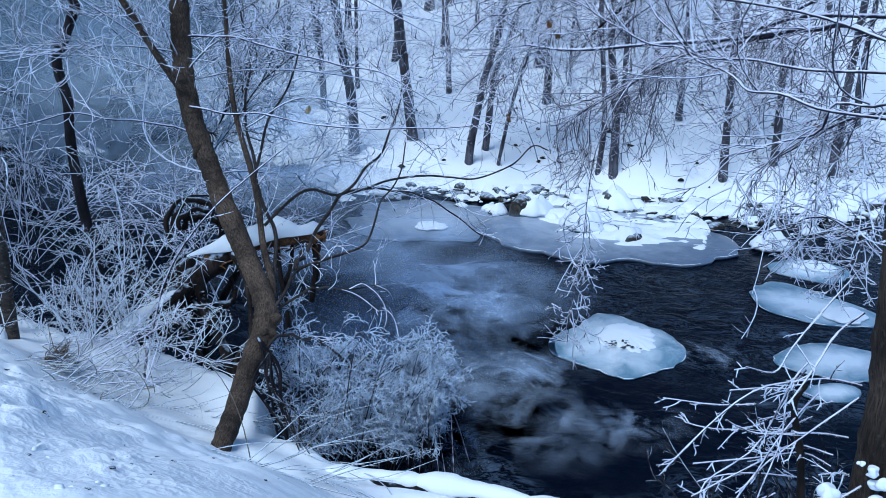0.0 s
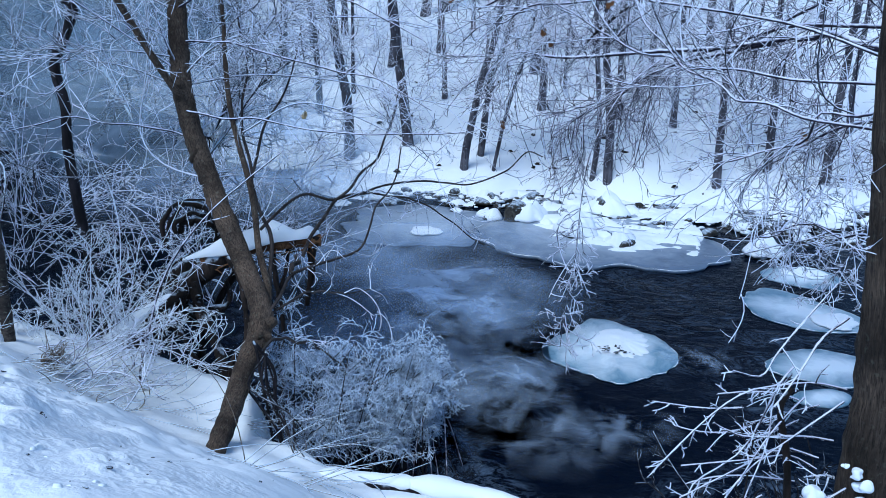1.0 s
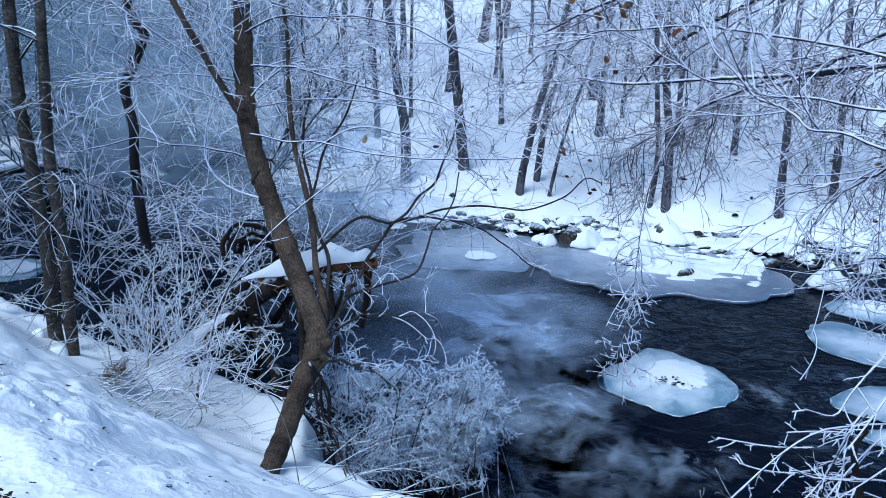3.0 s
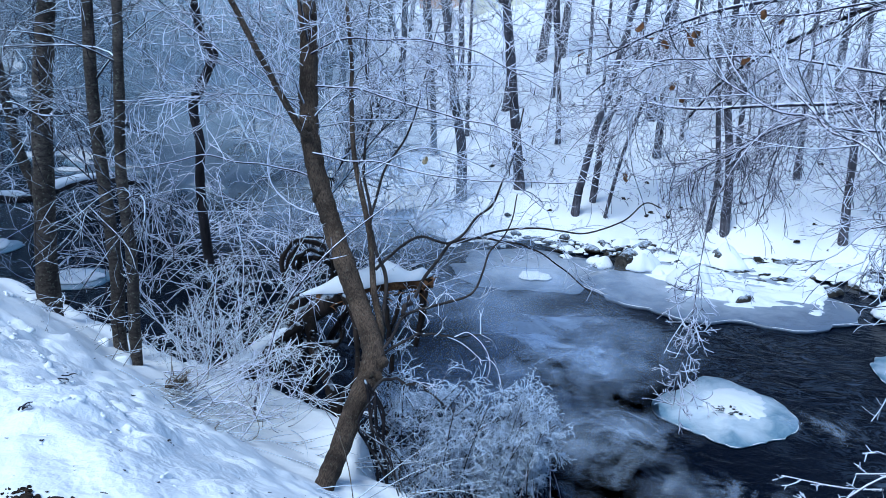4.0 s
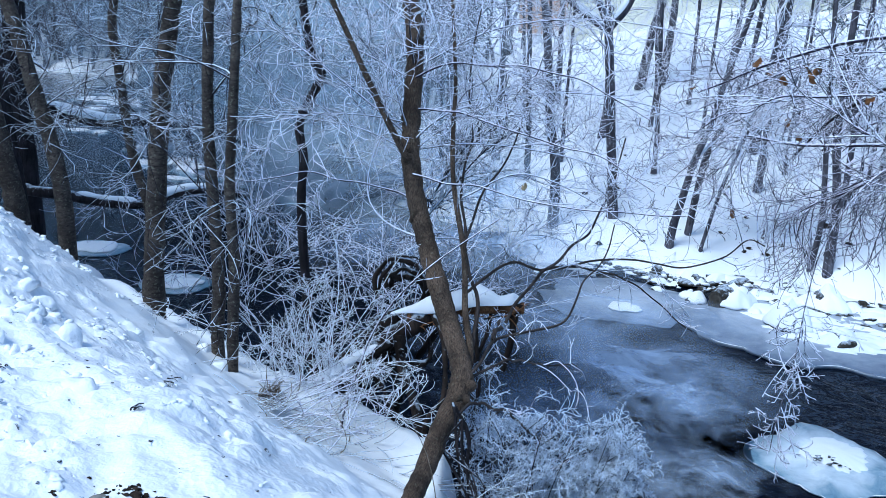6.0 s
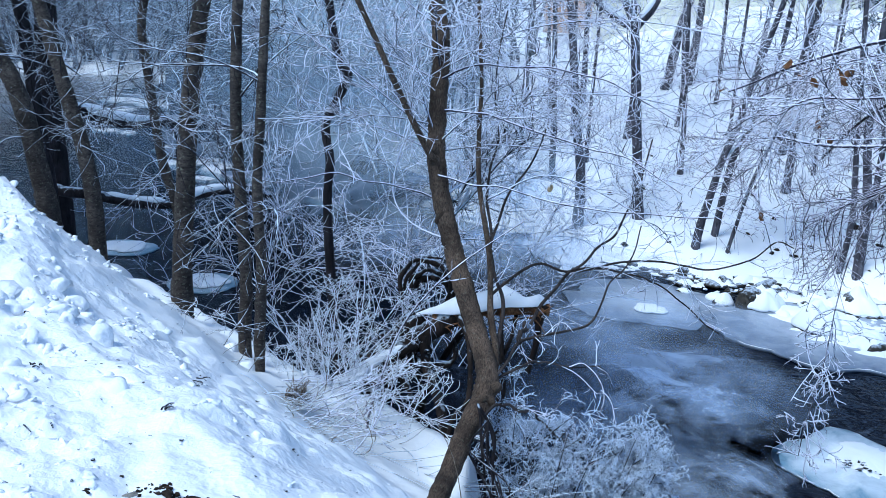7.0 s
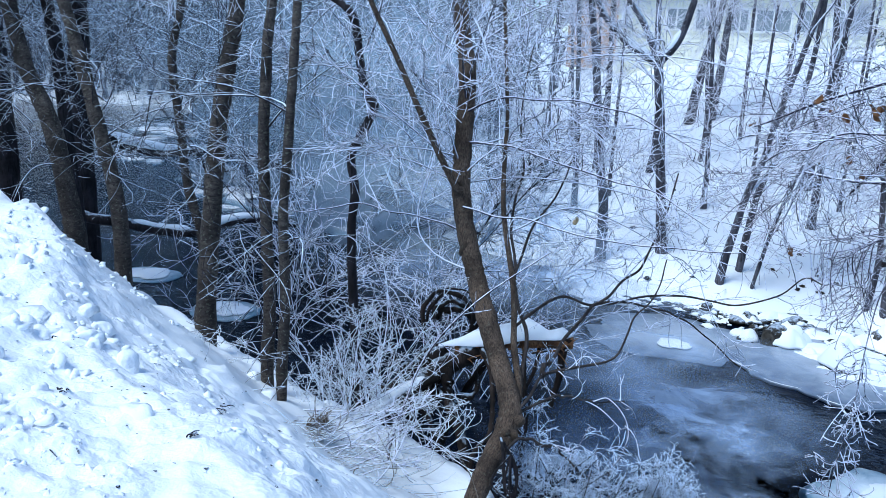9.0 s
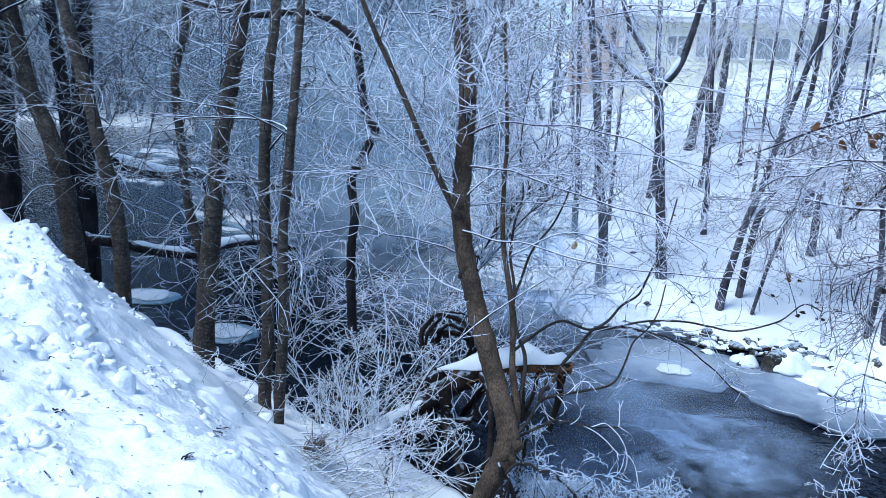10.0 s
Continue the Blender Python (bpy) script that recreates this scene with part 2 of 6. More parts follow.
def ice_material(name, clear, white):
    mat, n, l, b = shader(name, 0.3, 0.5)
    v = coords(n, l)
    tc, size = n.new("ShaderNodeTexCoord"), n.new("ShaderNodeVectorMath")
    centred = n.new("ShaderNodeMapping")
    centred.inputs["Location"].default_value, centred.inputs["Scale"].default_value = (-1, -1, 0), (2, 2, 0)
    l.new(tc.outputs["Generated"], centred.inputs[0])
    size.operation = "LENGTH"
    l.new(centred.outputs[0], size.inputs[0])
    rim = maths(n, l, "ADD", size.outputs["Value"], maths(n, l, "MULTIPLY", maths(n, l, "SUBTRACT", grain(n, l, v, 0.3, 6, 0.6, 0.5), 0.5), 1.2))
    col = ramp(n, l, rim, [(0.25, white), (0.62, tuple(0.5 * (a + c) for a, c in zip(clear, white))), (0.95, clear), (1.15, tuple(0.7 * c for c in clear)), (1.3, clear)])
    l.new(col, b.inputs["Base Color"])
    b.inputs["Subsurface Weight"].default_value = 0.15
    b.inputs["Subsurface Radius"].default_value = (0.05, 0.08, 0.1)
    bumped(n, l, b, grain(n, l, v, 0.08, 5), 0.3, 0.01)
    return mat


WATER = water_material()
ICE = ice_material("pan_ice", (0.17, 0.28, 0.37), (0.8, 0.86, 0.91))
ICE_THIN = ice_material("thin_grey_ice", (0.15, 0.19, 0.26), (0.4, 0.45, 0.53))


# Blue tints put the river's shade into the colour of white steam.
def mist_material(name, seed, most, scale, tint=(0.62, 0.74, 0.94), warp=0.35, lo=0.36, hi=0.72):
    mat, n, l, b = shader(name, 1.0, 0.0)
    b.inputs["Base Color"].default_value = (*tint, 1)
    tc = n.new("ShaderNodeTexCoord")
    v = n.new("ShaderNodeMapping")
    v.inputs["Location"].default_value = (seed * 3.1, seed * 1.7, seed)
    l.new(tc.outputs["Object"], v.inputs[0])
    size = n.new("ShaderNodeVectorMath")
    size.operation = "LENGTH"
    l.new(tc.outputs["Generated"], size.inputs[0])
    centred = n.new("ShaderNodeMapping")
    centred.inputs["Location"].default_value = (-1, -1, 0)
    centred.inputs["Scale"].default_value = (2, 2, 0)
    l.new(tc.outputs["Generated"], centred.inputs[0])
    l.new(centred.outputs[0], size.inputs[0])
    edge = ramp(n, l, size.outputs["Value"], [(0.25, (1, 1, 1)), (0.98, (0, 0, 0))])
    cloud = ramp(n, l, grain(n, l, v.outputs[0], scale, 9, 0.62, 1.6 * warp), [(lo, (0, 0, 0)), (hi, (1, 1, 1))])
    l.new(maths(n, l, "MULTIPLY", maths(n, l, "MULTIPLY", edge, cloud), most), b.inputs["Alpha"])
    return mat


# ---- mesh helpers ----
def mesh_of(name, verts, quads, flat=False):
    verts, quads = np.asarray(verts, np.float32), np.asarray(quads, np.int32)
    me = bpy.data.meshes.new(name)
    me.vertices.add(len(verts))
    me.vertices.foreach_set("co", verts.ravel())
    me.loops.add(quads.size)
    me.loops.foreach_set("vertex_index", quads.ravel())
    me.polygons.add(len(quads))
    me.polygons.foreach_set("loop_start", np.arange(0, quads.size, quads.shape[1], dtype=np.int32))
    me.update(calc_edges=True)
    me.polygons.foreach_set("use_smooth", np.full(len(quads), not flat))
    return me


def bark_mesh(name, v, q, line, sides):
    """A trunk's mesh, with its own frame round and along it for the bark's grain."""
    me = mesh_of(name, v, q)
    p = line[0]
    run = np.concatenate([[0.0], np.cumsum(np.linalg.norm(np.diff(p, axis=0), axis=1))])
    r = np.linalg.norm(v.reshape(len(p), sides, 3) - p[:, None], axis=2).mean()
    ang = np.arange(sides) * 2 * np.pi / sides
    own = np.stack([np.broadcast_to(r * np.cos(ang), (len(p), sides)), np.broadcast_to(r * np.sin(ang), (len(p), sides)), np.repeat(run[:, None], sides, 1)], -1)
    me.attributes.new("grain", "FLOAT_VECTOR", "POINT").data.foreach_set("vector", own.astype(np.float32).ravel())
    return me


def shown(name, me, material, parent=None, label="", kind=""):
    me.materials.append(material)
    ob = new(name, me)
    ob.parent = parent
    return tagged(ob, label, kind=kind)


def thing(name, label, category, place=(0, 0, 0), group="", kind=""):
    ob = new(name)
    ob.location = place
    ob.empty_display_size = 0.1
    return tagged(ob, label, category, group, kind)


def curve(points, n):
    """Catmull-Rom through points, n samples."""
    p = np.asarray(points, float)
    p = np.vstack([2 * p[0] - p[1], p, 2 * p[-1] - p[-2]])
    t = np.linspace(0, len(p) - 3 - 1e-6, n)
    i = t.astype(int)
    f = (t - i)[:, None]
    a, b, c, d = p[i], p[i + 1], p[i + 2], p[i + 3]
    return 0.5 * (2 * b + (c - a) * f + (2 * a - 5 * b + 4 * c - d) * f ** 2 + (3 * b - a - 3 * c + d) * f ** 3)


def unit(v):
    return v / np.maximum(np.linalg.norm(v, axis=-1, keepdims=True), 1e-9)


def tubes(p, r, sides, ref=None, rough=None):
    """Many tubes at once: p (N, m, 3) centre lines, r (N, m) radii. Returns vertices and quads."""
    p, r = np.asarray(p, float), np.asarray(r, float)
    count, m = p.shape[:2]
    t = unit(np.gradient(p, axis=1))
    if ref is None:
        mean = unit(p[:, -1] - p[:, 0])
        axis = np.argmin(np.abs(mean), axis=1)
        ref = np.eye(3)[axis]
    a = unit(np.cross(t, np.broadcast_to(np.asarray(ref, float).reshape(-1, 1, 3), t.shape)))
    b = np.cross(t, a)
    ang = np.arange(sides) * 2 * np.pi / sides
    rr = r[:, :, None] * (np.ones(sides) if rough is None else rough)
    v = p[:, :, None] + rr[..., None] * (np.cos(ang)[:, None] * a[:, :, None] + np.sin(ang)[:, None] * b[:, :, None])
    k = np.arange(count * m * sides).reshape(count, m, sides)
    lo, hi = k[:, :-1], k[:, 1:]
    q = np.stack([lo, np.roll(lo, -1, 2), np.roll(hi, -1, 2), hi], -1)
    return v.reshape(-1, 3), q.reshape(-1, 4)


def joined(pieces):
    verts, quads, base = [], [], 0
    for v, q in pieces:
        verts.append(v)
        quads.append(q + base)
        base += len(v)
    return np.vstack(verts), np.vstack(quads)


def strands(rng, start, way, length, m, wobble, droop):
    """Thin lines that leave start along way and swing in slow curves."""
    pts, d = [start], way
    step = (length / (m - 1))[:, None]
    bend = 3.2 * wobble * rng.normal(size=d.shape)
    phase, rate = rng.uniform(0, 6.28, (len(d), 1)), rng.uniform(1.0, 4.5, (len(d), 1)) / m
    for k in range(m - 1):
        d = unit(d + bend * np.cos(phase + rate * k) + 0.4 * wobble * rng.normal(size=d.shape) + np.array([0, 0, -droop]))
        pts.append(pts[-1] + d * step)
    return np.stack(pts, 1)


def offshoots(rng, p, n, lo, hi, angle):
    """n places along each of the lines p, with ways that leave them at about that angle."""
    count, m = p.shape[:2]
    f = rng.uniform(lo, hi, (count, n)) * (m - 1)
    i = np.minimum(f.astype(int), m - 2)
    w = (f - i)[..., None]
    row = np.arange(count)[:, None]
    at = p[row, i] * (1 - w) + p[row, i + 1] * w
    t = unit(p[row, i + 1] - p[row, i])
    side = unit(np.cross(t, rng.normal(size=t.shape)) * np.array([1.0, 1.0, 0.65]))
    a = np.radians(angle) * rng.uniform(0.6, 1.3, (count, n, 1))
    return at.reshape(-1, 3), (np.cos(a) * t + np.sin(a) * side).reshape(-1, 3), (1 - 0.5 * f / (m - 1)).ravel()


def spray(rng, p, levels):
    """Branch out again and again from the lines p. levels: (n, lo, hi, angle, length, points, wobble, droop, radius). One (lines, radii) a level."""
    out = []
    for n, lo, hi, angle, length, m, wobble, droop, radius in levels:
        at, way, share = offshoots(rng, p, n, lo, hi, angle)
        size = length * share * rng.uniform(0.55, 1.35, len(at))
        p = strands(rng, at, way, size, m, wobble, droop)
        out.append((p, radius * rng.uniform(0.7, 1.2, (len(p), 1)) * np.linspace(1, 0.55, m)))
    return out


def trunk_tube(rng, points, r0, r1, sides=12, n=None, power=1.0, lump=0.06, flare=0.0, wiggle=0.0):
    n = n or 6 * len(points)
    p = curve(points, n)[None]
    if wiggle:
        f = np.linspace(0, 1, n)[:, None]
        p = p + wiggle * np.sin(np.pi * f) * (np.sin(f * rng.uniform(9, 16, 3) + rng.uniform(0, 6, 3)) + 0.5 * np.sin(f * rng.uniform(22, 34, 3)))[None]
    if isinstance(r0, tuple):
        r = np.interp(np.linspace(0, 1, n), np.linspace(0, 1, len(r0)), r0)[None]
        r0 = r0[0]
    else:
        r = (r1 + (r0 - r1) * (1 - np.linspace(0, 1, n)) ** power)[None]
    r = r * (1 + lump * rng.normal(size=(1, n)) * 0.6)
    along = np.concatenate([[0.0], np.cumsum(np.linalg.norm(np.diff(p[0], axis=0), axis=1))])
    r = r * (1 + flare * np.exp(-along / (3.5 * r0)))[None]
    bumps = 1 + lump * rng.normal(size=(1, n, sides)) * 0.5
    return p, tubes(p, r, sides, rough=bumps)


def tree(name, label, points, r0, r1, bark, twig, limbs=(), auto=0, auto_spec=None, levels=(), group="", seed=1, sides=12, lo=0.3, hi=0.95, twig_sides=3, category="tree", extra=(), limb_bark=None, extra_twig=None, limb_levels=None):
    """A tree: trunk, each limb (given as (points, r0, r1) or grown), and its twigs."""
    rng = np.random.default_rng(seed)
    base = np.array(points[0], float)
    root = thing(name, label, category, base, group)
    pts = np.asarray(points, float) - base
    line, (v, q) = trunk_tube(rng, pts, r0, r1, sides, flare=0.1 if isinstance(r0, tuple) else 0.22)
    shown("trunk", bark_mesh("trunk", v, q, line, sides), bark, root)
    lines = []
    for lp, a, b in limbs:
        line_b, (v, q) = trunk_tube(rng, np.asarray(lp, float) - base, a, b, 8, lump=0.03, wiggle=0.005 if a > 0.03 else 0.02)
        shown("limb", bark_mesh("limb", v, q, line_b, 8), bark if a > 0.03 else TWIG_DARK if a < 0.0105 else limb_bark or TWIG_DARK, root)
        lines.append(curve(np.asarray(lp, float) - base, 14)[None])
    if auto:
        length, angle, wobble, droop, radius = auto_spec
        at, way, share = offshoots(rng, line, auto, lo, hi, angle)
        way = unit(way + np.array([0, 0, 0.15]))
        p = strands(rng, at, way, length * share * rng.uniform(0.7, 1.3, auto), 14, wobble, droop)
        r = radius * rng.uniform(0.6, 1.2, (auto, 1)) * np.linspace(1, 0.3, 14)
        for k in range(auto):
            shown("limb", mesh_of("limb", *tubes(p[k:k + 1], r[k:k + 1], 5)), twig, root)
        lines.append(p)
    for lp, a, b, more in extra:
        own = np.asarray(lp, float) - base
        shown("limb", mesh_of("limb", *trunk_tube(rng, own, a, b, 6, lump=0.02)[1]), extra_twig if extra_twig and a > 0.01 else twig, root)
        grown = spray(rng, curve(own, 14)[None], more)
        shown("twig_spray", mesh_of("twig_spray", *joined([tubes(p, r, twig_sides) for p, r in grown])), extra_twig if extra_twig and a > 0.01 else TWIG_RIME, root, kind="stuff")
    if limbs and limb_levels:
        grown = spray(rng, np.vstack(lines[:len(limbs)]), limb_levels)
        shown("twig_spray", mesh_of("twig_spray", *joined([tubes(p, r, twig_sides) for p, r in grown])), twig, root, kind="stuff")
        lines = lines[len(limbs):]
    if lines and levels:
        grown = spray(rng, np.vstack(lines), levels)
        shown("twig_spray", mesh_of("twig_spray", *joined([tubes(p, r, twig_sides) for p, r in grown])), twig, root, kind="stuff")
    return root


def blob(seed, size, flat=0.0, rough=0.25, rings=14, segs=22):
    """A lumpy stone or heap; flat cuts its underside."""
    rng = np.random.default_rng(seed)
    th, ph = np.meshgrid(np.linspace(0.001, np.pi - 0.001, rings), np.arange(segs) * 2 * np.pi / segs, indexing="ij")
    d = np.stack([np.sin(th) * np.cos(ph), np.sin(th) * np.sin(ph), np.cos(th)], -1)
    w = 1.0
    for k in range(7):
        a = unit(rng.normal(size=3))
        w = w + rough * 0.35 * np.sin((d @ a) * rng.uniform(1.5, 5) + rng.uniform(0, 6))
    v = d * w[..., None] * np.asarray(size)
    v[..., 2] = np.maximum(v[..., 2], -flat * size[2])
    k = np.arange(rings * segs).reshape(rings, segs)
    q = np.stack([k[:-1], np.roll(k[:-1], -1, 1), np.roll(k[1:], -1, 1), k[1:]], -1)[:, :, ::-1]
    return v.reshape(-1, 3), q.reshape(-1, 4)


def pan(seed, rx, ry, thick, jag=0.12, segs=72, dome=0.0, rings=9, form=()):
    """A flat slab with an uneven outline and a rounded rim, its top domed a little."""
    rng = np.random.default_rng(seed)
    a = np.arange(segs) * 2 * np.pi / segs
    w = 1 + sum(jag * 1.5 * rng.normal() / k ** 1.05 * np.sin(k * a + rng.uniform(0, 6)) for k in range(2, 34))
    w = w + sum(amp * np.cos(k * (a - radians(turn))) for k, amp, turn in form)
    prof = [(0.0, 1.0)] + [(k / rings, 1.0) for k in range(1, rings)] + [(0.992, 1.0), (1.0, 0.6), (0.99, 0.0), (0.9, -0.6)]
    v = []
    for f, h in prof:
        x, y = rx * f * w * np.cos(a), ry * f * w * np.sin(a)
        z = np.full(segs, thick * h) + (dome * (1 - f ** 2.6) * (1 + 0.9 * fbm(x * 4, y * 4, 1.0, seed)) if h >= 0.9 else 0)
        v.append(np.stack([x, y, z], -1))
    v = np.stack(v)
    k = np.arange(len(prof) * segs).reshape(len(prof), segs)
    q = np.stack([k[:-1], k[1:], np.roll(k[1:], -1, 1), np.roll(k[:-1], -1, 1)], -1)
    return v.reshape(-1, 3), q.reshape(-1, 4)


# ---- ground and river ----
def spaced(lo, hi, step, reach, grow=1.16):
    mid = list(np.arange(lo, hi, step))
    out_lo, out_hi, d = [], [], step
    a, b = lo, mid[-1]
    while a > -reach or b < reach:
        d *= grow
        a, b = a - d, b + d
        out_lo.insert(0, a)
        out_hi.append(b)
    return np.array(out_lo + mid + out_hi)


gx = spaced(-9.5, 7.0, 0.095, 420, 1.09)
gx = np.concatenate([gx[gx < -4.6], np.arange(-4.6, -1.0, 0.024), gx[gx > -0.98]])
gy = np.concatenate([np.arange(-3.0, 1.2, 0.1), np.arange(1.2, 4.3, 0.024), np.arange(4.3, 7.2, 0.07), np.arange(7.2, 13.0, 0.3), np.arange(13.0, 20.0, 0.15), np.geomspace(20.0, 420.0, 70)])
gy = np.concatenate([-np.geomspace(400.0, 3.2, 30), gy])
mx, my = np.meshgrid(gx, gy, indexing="xy")
mz = height(mx, my)
k = np.arange(mx.size).reshape(mx.shape)
gq = np.stack([k[:-1, :-1], k[:-1, 1:], k[1:, 1:], k[1:, :-1]], -1).reshape(-1, 4)
ground_mesh = mesh_of("ground", np.stack([mx, my, mz], -1).reshape(-1, 3), gq)
gu, gs = bank(mx.ravel()[gq[:, 0]], my.ravel()[gq[:, 0]])
heap = (gs < 2.3 + 0.25 * np.sin(gu * 2.1) + 0.1 * np.sin(gu * 7)) & (gu > 1.3 + 0.6 * np.sin(gs * 2.5))
ground_mesh.polygons.foreach_set("material_index", heap.astype(np.int32))
tagged(shown("ground", ground_mesh, SNOW), "bluish white snow over the river banks and slopes", "snow", kind="structure")
ground_mesh.materials.append(SNOW_ROUGH)

wx, wy = np.meshgrid(np.linspace(-90, 60, 60), np.linspace(-10, 90, 50), indexing="xy")
k = np.arange(wx.size).reshape(wx.shape)
wq = np.stack([k[:-1, :-1], k[:-1, 1:], k[1:, 1:], k[1:, :-1]], -1).reshape(-1, 4)
tagged(shown("water", mesh_of("water", np.stack([wx, wy, 0 * wx], -1).reshape(-1, 3), wq), WATER), "dark open river water with pale foam streaks", "river", kind="structure")


def on_ground(x, y, sink=0.05):
    return (x, y, float(height(x, y)) - sink)


# ---- ice ----
def floe(x, y, rx, ry, turn, seed, material=None, cap=(0.2, 0.1, 0.5, 0.4), thick=0.018, label="pale blue ice floe with a snow patch afloat", cap_dome=0.05, jag=0.05, form=(), dome=0.012, rim=False):
    root = thing("ice_floe", label, "ice floe", (x, y, 0.0), "ice floes in the river")
    root.rotation_euler = (0, 0, radians(turn))
    v, q = pan(seed, rx, ry, thick, jag, dome=dome, form=form)
    shown("ice_sheet", mesh_of("ice_sheet", v, q), material or ICE, root)
    if rim:
        edge = v.reshape(-1, 72, 3)[9]
        edge = np.vstack([edge, edge[:2]])[None] + np.array([0, 0, -0.004])
        shown("rim", mesh_of("rim", *tubes(edge, 0.004 + 0.003 * np.sin(np.arange(74) * 1.3)[None], 5, ref=(0, 0, 1))), SNOW_CAP, root, "thin frozen white rim")
    if cap:
        ob = shown("snow_patch", mesh_of("snow_patch", *pan(seed + 50, rx * cap[2], ry * cap[3], 0.015, 0.11, dome=cap_dome)), SNOW_CAP, root, "white snow patch")
        ob.location = (cap[0] * rx, cap[1] * ry, thick + 0.02)
    return root


main_floe = floe(1.25, 8.3, 0.63, 0.76, 0, 3, cap=(0.16, 0.12, 0.5, 0.5), cap_dome=0.04, jag=0.05, form=((4, 0.09, 95), (3, 0.04, 90)), dome=0.05, rim=True)
rng = np.random.default_rng(33)
specks = []
for n in range(22):
    a = rng.uniform(0.006, 0.016)
    v, q = blob(3300 + n, (a * 1.4, a, a * 0.7), 0.5, 0.6, 5, 7)
    specks.append((v + np.array([0.02 + 0.1 * rng.normal(), -0.16 + 0.05 * rng.normal(), 0.1]), q))
shown("dirt_specks", mesh_of("dirt_specks", *joined(specks)), ROCK, main_floe, "dark dirt frozen into the ice", "stuff")
floe(3.65, 9.7, 0.78, 0.5, -42, 4, cap=(0.55, -0.1, 0.3, 0.5), jag=0.05, form=((3, 0.07, 20),), rim=True)
floe(3.25, 7.55, 0.3, 0.17, 20, 15, cap=None, label="small pale ice floe on dark water", form=((3, 0.06, 40),))
floe(3.5, 8.22, 0.6, 0.42, 5, 5, cap=None, jag=0.06, form=((4, 0.05, 10),), rim=True, label="pale blue bare ice floe on the water")
floe(4.0, 10.9, 0.5, 0.4, 0, 6, cap=(0.1, 0.2, 0.6, 0.5))
floe(-7.85, 9.85, 0.55, 0.5, 20, 7, cap=(0.0, 0.0, 0.7, 0.7))
floe(-10.3, 10.75, 0.6, 0.5, 20, 8, cap=(0.0, 0.0, 0.7, 0.7))
floe(-1.4, 12.35, 1.35, 1.0, 5, 9, ICE_THIN, cap=(0.05, -0.42, 0.17, 0.22), thick=0.02, label="thin grey ice sheet with a round snow spot", cap_dome=0.02, jag=0.12, form=((3, 0.06, 60),), dome=0.0)
floe(1.35, 12.3, 1.75, 1.65, 5, 21, ICE_THIN, None, 0.05, "wide grey shore ice sheet with clear rim", rim=True, jag=0.1, form=((5, 0.04, 30), (3, 0.04, 200)), dome=0.0)
for x, y, rx, ry, seed in ((-13.0, 17.4, 1.3, 0.7, 31), (-12.6, 19.6, 1.6, 0.7, 32), (-10.0, 17.8, 1.2, 0.6, 33), (-9.3, 15.9, 1.0, 0.45, 34), (-16.5, 20.5, 2.2, 0.8, 35), (-20.0, 26.0, 3.0, 1.0, 36)):
    floe(x, y, rx, ry, 145, seed, ICE, (0, 0, 0.8, 0.75), 0.08, "snow-covered ice shelf in the upstream river")

rng = np.random.default_rng(41)
for n in range(34):
    k = rng.random() ** 1.3
    x = -11.0 - 19 * k + 1.6 * rng.normal()
    y = 16.6 + 15.5 * k + (0.9 + 1.2 * k) * rng.normal()
    a = (0.12 + 0.75 * rng.random() ** 2) * (1 + 0.9 * k)
    floe(x, y, a, a * rng.uniform(0.4, 0.7), 145 + 25 * rng.normal(), 1000 + n, ICE, (0, 0, 0.8, 0.8), 0.06, "small broken ice floe topped with snow", 0.02, 0.3)
# crust of snow on the shore ice, worn through in ragged holes
cx, cy = np.meshgrid(np.arange(-3.0, 6.6, 0.035), np.arange(10.8, 14.8, 0.035), indexing="xy")
off = far_shore(cx) - cy
reach = 0.7 + 1.75 * smooth(cx, -0.4, 1.2) * (1 - 0.5 * smooth(cx, 2.6, 3.4)) - 0.2 * smooth(cx, 3.4, 4.6)
cover = 0.34 * (1 - off / reach) + 0.95 * fbm(cx, cy, 0.8, 51, 4) + 0.5 * fbm(cx * 0.6, cy * 1.6, 0.2, 52, 3) - 0.3 * (1 - smooth(off, 0.25, 0.7))
on_ice = ((cx - 1.35) / 1.7) ** 2 + ((cy - 12.3) / 1.6) ** 2 + 0.25 * fbm(cx, cy, 0.5, 54, 3) < 0.85
cover = np.where(on_ice | (off < 0.55 + 0.5 * fbm(cx, cy, 0.4, 55, 2)), cover - 0.04, -1.0)
cover = np.where(off < 0.12, 0.02 - 0.4 * (0.12 - off), cover)
cz = 0.062 + np.clip(0.16 * cover, -0.03, 0.05) + 0.012 * fbm(cx, cy, 0.12, 53, 2)
k = np.arange(cx.size).reshape(cx.shape)
cq = np.stack([k[:-1, :-1], k[:-1, 1:], k[1:, 1:], k[1:, :-1]], -1)
keep = np.maximum(np.maximum(cover[:-1, :-1], cover[1:, 1:]), np.maximum(cover[:-1, 1:], cover[1:, :-1])) > -0.08
tagged(shown("snow_crust", mesh_of("snow_crust", np.stack([cx, cy, cz], -1).reshape(-1, 3), cq[keep]), SNOW_CAP), "ragged crust of snow over the shore ice", "snow", kind="stuff")

